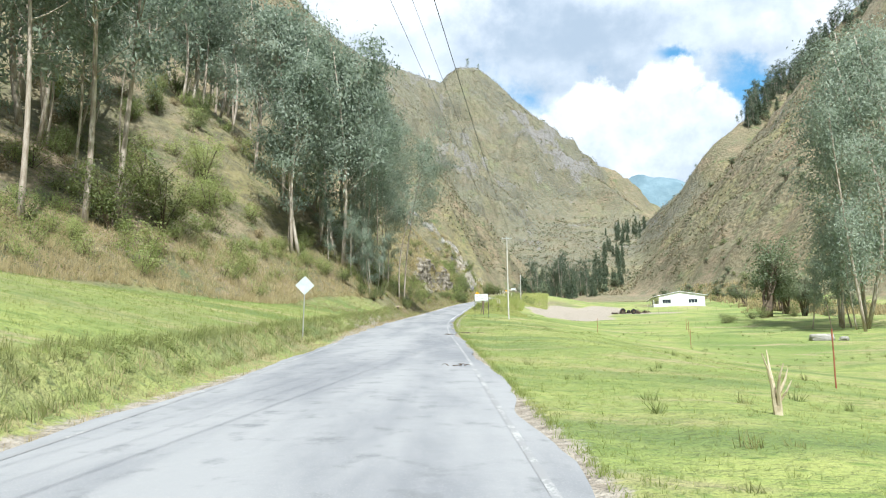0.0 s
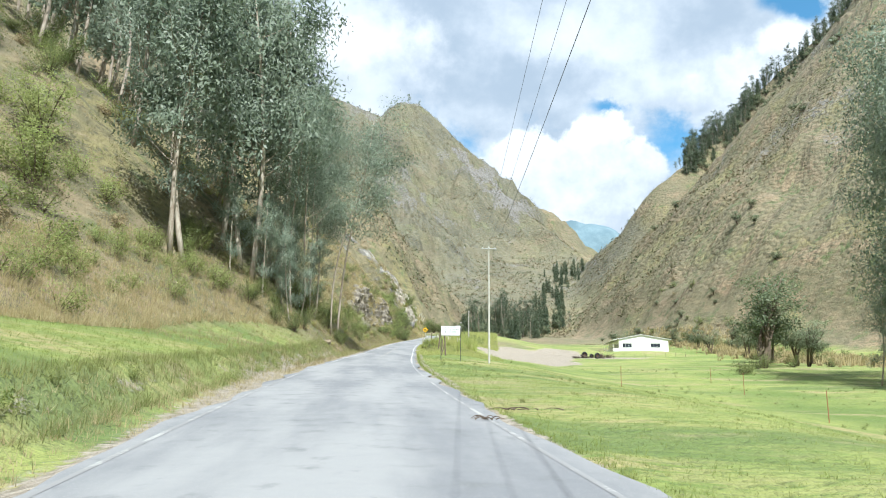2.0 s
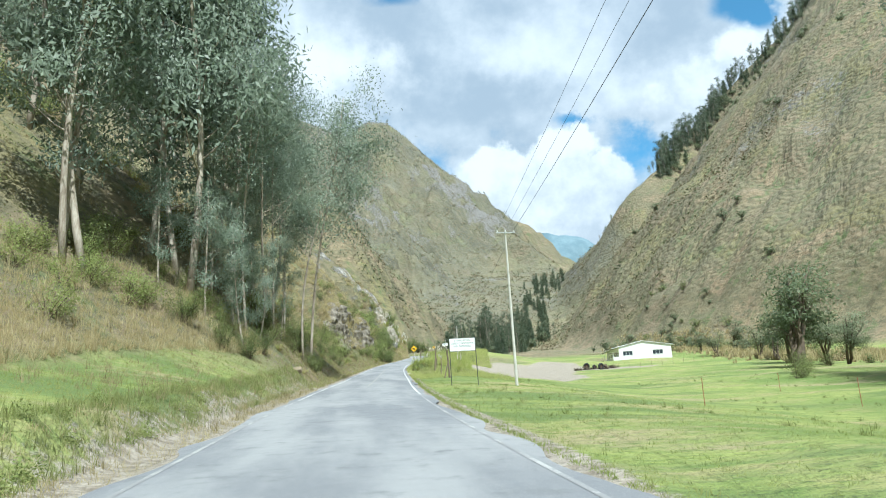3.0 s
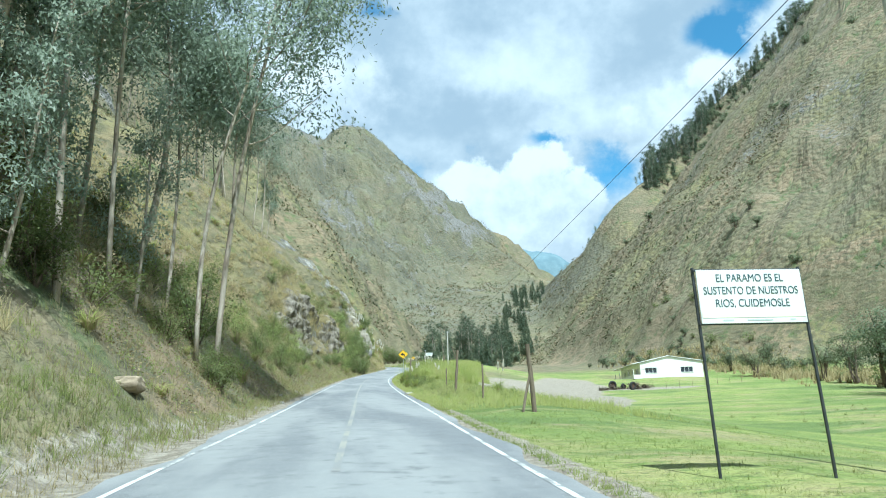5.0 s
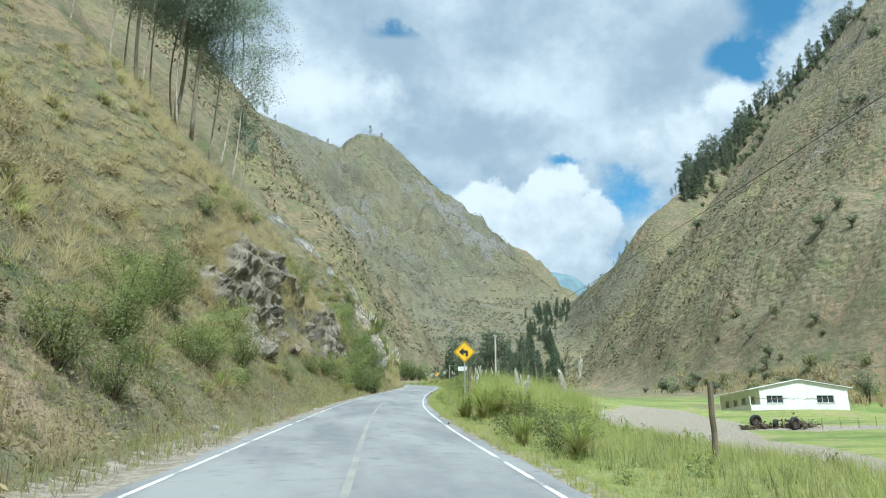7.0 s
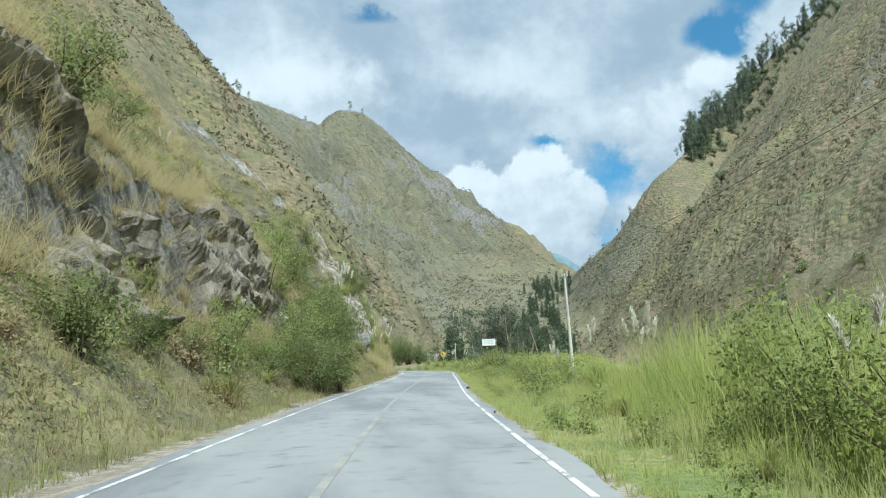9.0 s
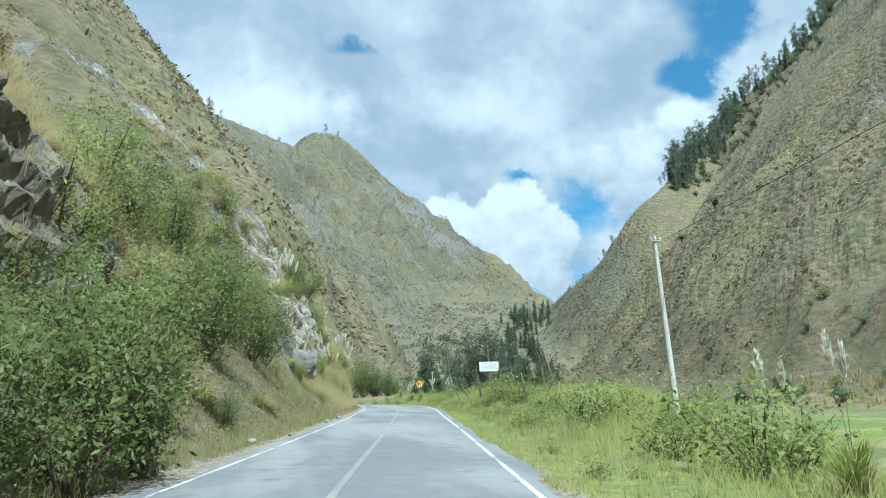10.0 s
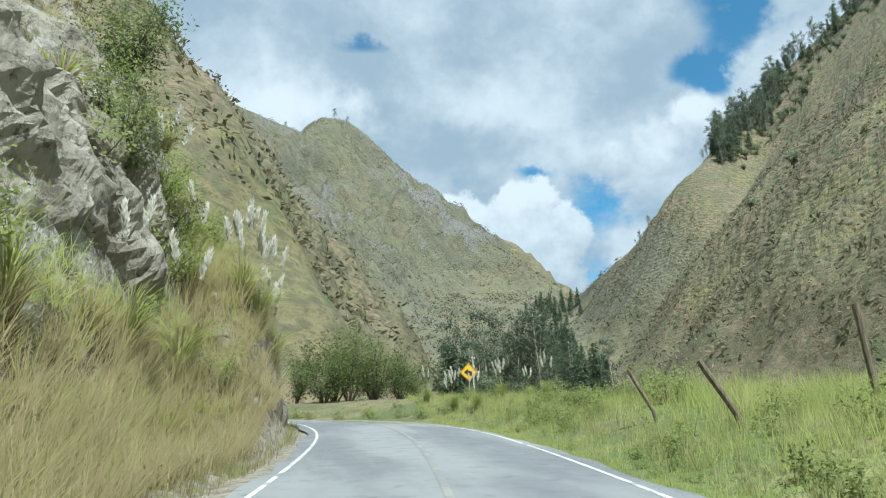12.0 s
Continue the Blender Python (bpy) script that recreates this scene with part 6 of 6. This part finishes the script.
def notice_board(x, y, top, width, high, turn, lines, label, bars=0, torn=False):
    """A painted metal notice on two tall posts."""
    ground = float(height(x, y))
    root = new("notice_board")
    root.matrix_basis = Matrix.LocRotScale((x, y, ground), Euler((0, 0, turn)), None)
    h = top - ground
    for s, lean in ((-1, 0.06), (1, 0.1)):
        part("post", round_post("post", h + 0.05, 0.024, 0.024, STEEL, 8, lean=(-lean * 0.5, 0)), root, "dark steel post", pose(s * (width / 2 + 0.02) + lean * 0.5, 0.03, 0))
    outline = [(-width / 2, -high), (width / 2, -high), (width / 2, 0), (-width / 2, 0)]
    if torn:
        outline = [(-width / 2, -high), (width / 2 * 0.92, -high), (width / 2 * 0.9, -high * 0.72), (width / 2, -high * 0.6), (width / 2, 0), (-width / 2, 0)]
    panel = part("panel", plate("panel", outline, 0.02, SIGN_WHITE), root, "white painted panel", pose(0, -0.04, h))
    for z in (0.0, -high):
        part("rail", box_mesh("rail", (width + 0.06, 0.03, 0.035), STEEL, 0.004), root, "dark steel rail", pose(0, -0.005, h + z))
    part("band", box_mesh("band", (width * 0.98, 0.004, high * 0.13), PALE_YELLOW, 0), panel, "pale yellow band", pose(0, -0.003, -high * 0.83))
    z = -high * 0.225
    for text, fit in lines:
        me = letters(text, high * 0.205, LETTER)
        xs = [v.co.x for v in me.vertices]
        me.transform(Matrix.Diagonal((width * fit / (max(xs) - min(xs)), 1, 1, 1)))
        part("lettering", me, panel, "dark painted lettering", pose(0, -0.004, z))
        z -= high * 0.235
    rng = np.random.default_rng(5)
    for k in range(bars):
        w = width * rng.uniform(0.72, 0.92)
        part("text_bar", box_mesh("text_bar", (w, 0.004, high * 0.03), FADED_PRINT, 0), panel, "unreadable line of small print", pose(rng.uniform(-0.04, 0.04), -0.003, -high * (0.12 + 0.095 * k)))
    for k in range(3):
        part("text_bar", box_mesh("text_bar", (width * (0.1, 0.24, 0.05)[k], 0.004, high * 0.025), SIGN_GREY, 0), panel, "unreadable line of small print", pose(width * (-0.25, 0.05, 0.36)[k], -0.003, -high * 0.94))
    return tagged(root, label, "sign board")


def power_pole(x, y, high, thick=0.15, arm=1.3, lean=(0.0, 0.0), label="tall grey concrete power pole beside the road"):
    root = new("power_pole")
    root.matrix_basis = lay(x, y)
    part("shaft", round_post("shaft", high, thick, thick * 0.57, CONCRETE, 12, lean=lean), root)
    top = Vector((lean[0], lean[1], high))
    part("crossarm", box_mesh("crossarm", (arm, 0.07, 0.07), GALVANISED, 0.01), root, "steel crossarm", pose(top.x, top.y - 0.1, high - 0.25))
    for s in (-0.42 * arm, 0.0, 0.42 * arm):
        pile = Pile()
        z = np.array([0, 0.03, 0.035, 0.07, 0.075, 0.12])
        pile.add(*tube(np.stack([0 * z, 0 * z, z], 1), np.array([0.02, 0.02, 0.05, 0.05, 0.03, 0.03]), 8))
        part("insulator", pile.mesh("insulator", RENDER_WHITE), root, "white porcelain insulator", pose(top.x + s, top.y - 0.1, high - 0.2))
    return tagged(root, label, "pole", "power line")


def wire(a, b, sag, thick=0.008, label="black overhead power cable"):
    s = np.linspace(0, 1, 28)
    p = np.array(a)[None] * (1 - s)[:, None] + np.array(b)[None] * s[:, None]
    p[:, 2] -= sag * 4 * s * (1 - s)
    pile = Pile()
    pile.add(*tube(p, np.full(28, thick), 5))
    return tagged(part("power_cable", pile.mesh("power_cable", CABLE)), label, "cable", "power line")


def fence_post(x, y, high, r, lean=(0, 0), brace=False, seed=0, material=WOOD, label="rough weathered wooden fence post"):
    root = new("fence_post")
    root.matrix_basis = lay(x, y)
    part("post", round_post("post", high, r, r * 0.9, material, 9, r * 0.12, seed, lean), root)
    if brace:
        pile = Pile()
        pile.add(*tube(np.array([(-0.45, 0, -0.2), (-0.3, 0, 0.5), (-0.05, 0, high * 0.62)]), np.array([0.05, 0.05, 0.045]), 7))
        part("brace", pile.mesh("brace", material), root, "slanting wooden brace")
    return tagged(root, label, "post", "fence posts")


def stone(x, y, size, seed, material=STONE, label="pale grey field stone lying in the grass", sink=0.3, name="stone"):
    bm = bmesh.new()
    bmesh.ops.create_icosphere(bm, subdivisions=5 if size[0] > 0.5 else 3, radius=1)
    off = Vector((seed * 3.1, seed * 1.7, 0))
    for v in bm.verts:
        n = noise.fractal(v.co * 1.1 + off, 1.0, 2.0, 6)
        v.co *= 1 + 0.34 * n
        for axis in range(3):  # worn flat sides
            lim = 0.62 + 0.1 * axis
            v.co[axis] = max(-lim, min(lim, v.co[axis])) + 0.25 * (v.co[axis] - max(-lim, min(lim, v.co[axis])))
    bmesh.ops.scale(bm, vec=size, verts=bm.verts)
    ob = part(name, from_bm(name, bm, material, size[0] > 0.5))
    ob.matrix_basis = lay(x, y, size[2] * (1 - 2 * sink), seed * 1.3)
    return tagged(ob, label, "stone", "loose stones")


def build_roadside():
    diamond_sign(-7.0, 34.0, 5.1, 0.48, SIGN_GREY, "diamond road sign seen from its bare grey back", turn=radians(6), lean=0.02)
    diamond_sign(7.5, 150.1, 15.3, 0.54, SIGN_YELLOW, "yellow diamond warning sign with black left-turn arrow", True, radians(-12))
    diamond_sign(25.7, 277.5, 28.2, 0.55, SIGN_YELLOW, "yellow diamond warning sign with black arrow among pampas", True, radians(-10))
    notice_board(4.62, 83.2, 9.1, 1.6, 0.79, radians(-5), (("EL PARAMO ES EL", 0.64), ("SUSTENTO DE NUESTROS", 0.90), ("RIOS, CUIDEMOSLE", 0.70)), "white notice board with dark lettering on two steel posts")
    notice_board(24.9, 241.5, 25.7, 1.6, 0.79, radians(-9), (), "white notice board with faded small print and torn corner", 7, True)
    tops = []
    for x, y, h, thick in ((-5.6, -22, 10.0, 0.12), (7.9, 83, 10.2, 0.1), (24.2, 212.6, 8.6, 0.15), (35, 314, 8.6, 0.12)):
        power_pole(x, y, h, thick, 1.3 if y < 150 else 0.5)
        tops.append((x, y, float(height(x, y)) + h - 0.1))
    for a, b, arms in ((tops[0], tops[1], (-0.55, 0.0, 0.55)), (tops[1], tops[2], (0.55,))):
        for s in arms:
            wire((a[0] + s, a[1] - 0.1, a[2]), (b[0] + s, b[1] - 0.1, b[2]), 0.9, 0.011 if s > 0.3 else 0.006)
    k = 0
    for x, y, h, r, lean, brace in ((5.7, 97.4, 2.3, 0.085, (-0.12, 0), True), (6.8, 117.0, 2.6, 0.09, (0.22, 0), False), (9.25, 157.8, 2.45, 0.105, (0.1, 0), False), (8.6, 130, 1.6, 0.06, (0.05, 0), False),
                                 (6.3, 107.5, 1.7, 0.05, (0.04, 0), False), (24.6, 243.0, 2.2, 0.08, (-0.35, 0), False), (26.0, 252.1, 1.55, 0.08, (-0.9, 0.1), False), (26.0, 256.0, 1.45, 0.055, (-0.8, 0), False),
                                 (33.0, 247.0, 4.4, 0.12, (-1.3, 0), False), (30.7, 253.2, 2.8, 0.1, (-0.12, 0), False), (27.6, 236, 2.2, 0.08, (-0.2, 0), False), (22.6, 226, 1.9, 0.07, (-0.3, 0), False), (26.2, 230, 2.3, 0.09, (0.6, 0), False)):
        k += 1
        fence_post(x, y, h, r, lean, brace, k)
    for x, y, h in ((28.4, 79.5, 1.75), (21.0, 58.5, 1.6), (10.6, 18.8, 1.6), (17.5, 78, 1.6), (34, 96, 1.6)):
        k += 1
        fence_post(x, y, h, 0.022, (0.03, 0), False, k, RUST, "thin rusty steel stake in the field")
    stone(37.1, 67.4, (1.5, 0.8, 0.5), 2, STONE, "large pale boulder at the field's edge", name="boulder")
    stone(38.6, 66.3, (0.6, 0.5, 0.3), 3)
    stone(22.5, 242.2, (0.2, 0.18, 0.17), 4, RENDER_WHITE, "white painted stone beside the road", 0.15)
    stone(3.95, 117.4, (0.32, 0.2, 0.06), 5, CONCRETE, "flat pale concrete lump at the road's edge", 0.2)
    stone(-6.4, 93.2, (0.62, 0.45, 0.24), 6, TAN_STONE, "rounded tan boulder at the foot of the bank", name="boulder")
    stone(9.5, 243.9, (2.1, 1.6, 1.15), 17, BOULDER, "large grey overhanging boulder in the cutting", 0.05, "boulder")
    rub = np.random.default_rng(41)
    for k in range(26):
        y = rub.uniform(233, 262)
        x = float(np.interp(y, LINE_Y[:-140], LINE_X[:-140])) - HALF_ROAD - rub.uniform(1.6, 6.5)
        w = 0.12 + 0.26 * rub.uniform(0, 1) ** 2
        stone(x, y, (w, w * 0.8, w * 0.6), 60 + k, (TAN_STONE, STONE)[k % 2], "broken stone fallen at the foot of the crag")
    rng = np.random.default_rng(3)
    for k in range(26):
        y = rng.uniform(84, 268)
        i = int(np.argmin(np.abs(LINE_Y - y)))
        r = rng.uniform(0.05, 0.17)
        stone(LINE_X[i] - HALF_ROAD - rng.uniform(0.35, 2.0), y, (r * 1.3, r, r * 0.7), 20 + k, STONE, "small fallen stone at the foot of the cutting", 0.2)


def twig_litter(x, y, n, reach, seed, label):
    """Broken twigs lying together on the road's edge."""
    rng = np.random.default_rng(seed)
    root = new("twig_litter")
    z = float(max(height(x, y), rise(y) + 0.0))
    root.matrix_basis = pose(x, y, z)
    for k in range(n):
        a, l = rng.uniform(-0.5, 0.5) + (np.pi if rng.uniform() < 0.5 else 0), rng.uniform(0.2, 0.8) * reach
        o = rng.normal(0, reach * 0.35, 2) * (1.3, 0.5)
        s = np.linspace(0, 1, 4)
        p = np.stack([o[0] + np.cos(a) * l * s, o[1] + np.sin(a) * l * s, 0.03 + rng.uniform(0, 0.08) * np.sin(s * 3)], 1)
        pile = Pile()
        pile.add(*tube(p, 0.013 * (1.2 - s), 5))
        part("twig", pile.mesh("twig", DARK_BARK), root)
    return tagged(root, label, "twigs")


def dead_stump(x, y):
    """A dry split stalk with snapped side shoots."""
    rng = np.random.default_rng(4)
    root = new("dead_stump")
    root.matrix_basis = lay(x, y)
    for k in range(5):
        a, h = rng.uniform(0, 6.28), rng.uniform(0.5, 1.15)
        s = np.linspace(0, 1, 5)
        p = np.stack([np.cos(a) * 0.22 * s ** 2, np.sin(a) * 0.22 * s ** 2, h * s - 0.1], 1) + rng.normal(0, 0.012, (5, 3))
        pile = Pile()
        pile.add(*tube(p, 0.045 * (1.15 - s), 6))
        part("stalk", pile.mesh("stalk", DRY_STALK), root)
    return tagged(root, "dry broken pale stump in the meadow", "stump")


# ---- the white house, its yard and shelter ----
def build_house():
    base = 17.1
    root = new("house")
    ang = radians(-10)
    root.matrix_basis = Matrix.LocRotScale((69.4, 219.4, base - 0.25), Euler((0, 0, ang)), (1.2, 1.2, 1.22))
    w, d, eave, top, mid = 11.8, 14.0, 2.9, 3.95, 5.4
    t = 0.2
    outline = [(0, -0.6), (w, -0.6), (w, eave), (mid, top), (0, eave)]
    holes = [(0.9, 3.1), (7.6, 9.9)]
    # front wall with two real window openings, built from panels between them
    sill, head = 1.0, 1.95

    def roofline(x):
        return eave + (top - eave) * (x / mid if x < mid else (w - x) / (w - mid))

    bm = bmesh.new()

    def slab(pts):
        f = bm.faces.new([bm.verts.new((x, 0, z)) for x, z in pts])
        e = bmesh.ops.extrude_face_region(bm, geom=[f])
        bmesh.ops.translate(bm, vec=(0, t, 0), verts=[v for v in e["geom"] if isinstance(v, bmesh.types.BMVert)])

    xs = [0, 0.9, 3.1, mid, 7.6, 9.9, w]
    for a, b in zip(xs, xs[1:]):
        if (a, b) in holes:
            slab([(a, -0.6), (b, -0.6), (b, sill), (a, sill)])
            slab([(a, head), (b, head), (b, roofline(b)), (a, roofline(a))])
        else:
            slab([(a, -0.6), (b, -0.6), (b, roofline(b)), (a, roofline(a))])
    bmesh.ops.remove_doubles(bm, verts=bm.verts, dist=0.001)
    part("front_wall", from_bm("front_wall", bm, RENDER_WHITE), root)
    bm = bmesh.new()
    slab(outline)
    part("back_wall", from_bm("back_wall", bm, RENDER_WHITE), root, "", pose(0, d - t, 0))
    part("side_wall", box_mesh("side_wall", (t, d - 2 * t, eave + 0.6), RENDER_WHITE, 0.01), root, "", pose(w - t / 2, d / 2, (eave - 0.6) / 2))
    part("side_wall", box_mesh("side_wall", (t, d - 2 * t, eave + 0.6), RENDER_WHITE, 0.01), root, "", pose(t / 2, d / 2, (eave - 0.6) / 2))

    def window(m, wide, tall):
        win = part("window", box_mesh("window", (wide, 0.06, 0.06), SIGN_WHITE, 0.005, (0, 0, -tall / 2)), root, "dark window with white frame", m)
        part("pane", box_mesh("pane", (wide - 0.04, 0.02, tall - 0.04), GLASS_DARK, 0), win, "", pose(0, 0.02, 0))
        for x in (-wide / 2 + 0.03, -wide / 6, wide / 6, wide / 2 - 0.03):
            part("frame", box_mesh("frame", (0.05, 0.05, tall - 0.06), SIGN_WHITE, 0.005), win, "", pose(x, -0.01, 0))
        part("sill", box_mesh("sill", (wide + 0.2, 0.24, 0.06), CONCRETE, 0.01), win, "concrete sill", pose(0, -0.06, -tall / 2 - 0.07))

    for a, b in holes:
        window(pose((a + b) / 2, 0.12, (sill + head) / 2), b - a, head - sill)
    for yy in (2.2, 5.2, 8.2, 11.2):
        window(pose(-0.03, yy, 1.5, 0, 0, -90), 1.3, 1.0)
    for sgn, x0, x1 in ((-1, -1.5, mid), (1, mid, w + 0.7)):
        n = 30
        xs2 = np.linspace(x0, x1, n * 1 + 1)
        z = np.where(xs2 < mid, top + (xs2 - mid) * (top - eave) / mid, top + (mid - xs2) * (top - eave) / (w - mid)) + 0.14
        v, f = [], []
        ys = np.linspace(-0.25, d + 0.6, 61)
        for j, yv in enumerate(ys):
            rib = 0.035 * (j % 2)
            v += [(float(a), float(yv), float(c + rib)) for a, c in zip(xs2[[0, -1]], z[[0, -1]])]
        for j in range(60):
            f.append((2 * j, 2 * j + 1, 2 * j + 3, 2 * j + 2))
        m = len(v)
        v += [(a, b, c - 0.09) for a, b, c in v]
        f += [tuple(i + m for i in q)[::-1] for q in f[:60]]
        f += [(0, 1, m + 1, m), (m - 2, m - 1, 2 * m - 1, 2 * m - 2)] + [(2 * j, 2 * j + 2, m + 2 * j + 2, m + 2 * j) for j in range(60)] + [(2 * j + 1, 2 * j + 3, m + 2 * j + 3, m + 2 * j + 1) for j in range(60)]
        part("roof", sheet("roof", v, f, ROOF_SHEET), root, "pale corrugated roof sheets")
    for yy in (0.0, 3.4, 6.8, 10.2, 13.6):
        part("veranda_post", box_mesh("veranda_post", (0.12, 0.12, 2.5), RENDER_WHITE, 0.01), root, "white veranda post", pose(-1.35, yy, 0.62))
    part("veranda_wall", box_mesh("veranda_wall", (0.14, 14.2, 1.3), RENDER_WHITE, 0.01), root, "low white veranda wall", pose(-1.35, 6.8, 0.1))
    part("veranda_wall", box_mesh("veranda_wall", (1.2, 0.14, 1.3), RENDER_WHITE, 0.01), root, "low white veranda wall", pose(-0.68, -0.23, 0.1))
    tagged(root, "low white house with shallow gabled roof and dark windows", "house")
    for k, (x, y, r) in enumerate(((50.6, 192.6, 0.75), (52.4, 188.2, 0.75), (51.6, 190.4, 0.55))):
        bm = bmesh.new()
        seg = 20
        prof = [(r * 0.5, -0.17), (r * 0.92, -0.2), (r, -0.1), (r, 0.1), (r * 0.92, 0.2), (r * 0.5, 0.17)]
        rings = [[bm.verts.new((math.cos(a) * q, z, math.sin(a) * q)) for q, z in prof] for a in [i * 2 * math.pi / seg for i in range(seg)]]
        for i in range(seg):
            for j in range(6):
                bm.faces.new((rings[i][j], rings[(i + 1) % seg][j], rings[(i + 1) % seg][(j + 1) % 6], rings[i][(j + 1) % 6]))
        ob = part("tractor_wheel", from_bm("tractor_wheel", bm, RUBBER, True))
        ob.matrix_basis = Matrix.LocRotScale((x, y, float(height(x, y)) + r * 0.93), Euler((0.15, 0, 0.4 * k)), None)
        rim = Pile()
        ring = [(math.cos(i * 0.5236) * r * 0.52, z, math.sin(i * 0.5236) * r * 0.52) for z in (-0.1, 0.1) for i in range(12)]
        rim.add(ring, [tuple(range(11, -1, -1)), tuple(range(12, 24))] + [(i, (i + 1) % 12, 12 + (i + 1) % 12, 12 + i) for i in range(12)])
        part("rim", rim.mesh("rim", RUST_DARK), ob, "rusty brown wheel rim")
        tagged(ob, "worn black tractor wheel with rusty rim in the yard", "wheel", "old wheels")
    for k in range(9):
        w2 = k / 8
        x, y = 54 + 24 * w2, 189 + 6 * w2
        fence_post(x, y, 1.25, 0.035, (0.04 * math.sin(k * 2.1), 0), False, 60 + k, WOOD, "thin wooden fence post round the house yard")
    for k, (x, y, size) in enumerate(((50.2, 190.2, 0.8), (53.6, 190.4, 1.0), (56.4, 191.6, 0.75), (47.6, 189.4, 0.6))):
        heap = shrub(90 + k, DARK_BARK, 2.1, 0.95, 520, 0.42, "low heap of dark cut branches in the yard", "brush_heap")
        heap.matrix_basis = lay(x, y, -0.05, 0.7 * k, size)
        tagged(heap, "low heap of dark cut branches in the yard", "brush heap", "brush heaps")
    twig_litter(51.5, 189.5, 22, 3.0, 9, "heap of dark cut branches in the yard")
    twig_litter(57, 190, 14, 3.5, 10, "heap of dark cut branches in the yard")


build_roadside()
twig_litter(0.35, 38.5, 8, 0.45, 1, "broken dark twigs on the road's edge")
twig_litter(0.45, 18.6, 7, 0.3, 2, "broken dark twigs on the road's edge")
twig_litter(1.3, 40.5, 9, 0.7, 3, "broken dark twigs on the grass verge")
dead_stump(5.2, 10.9)
build_house()
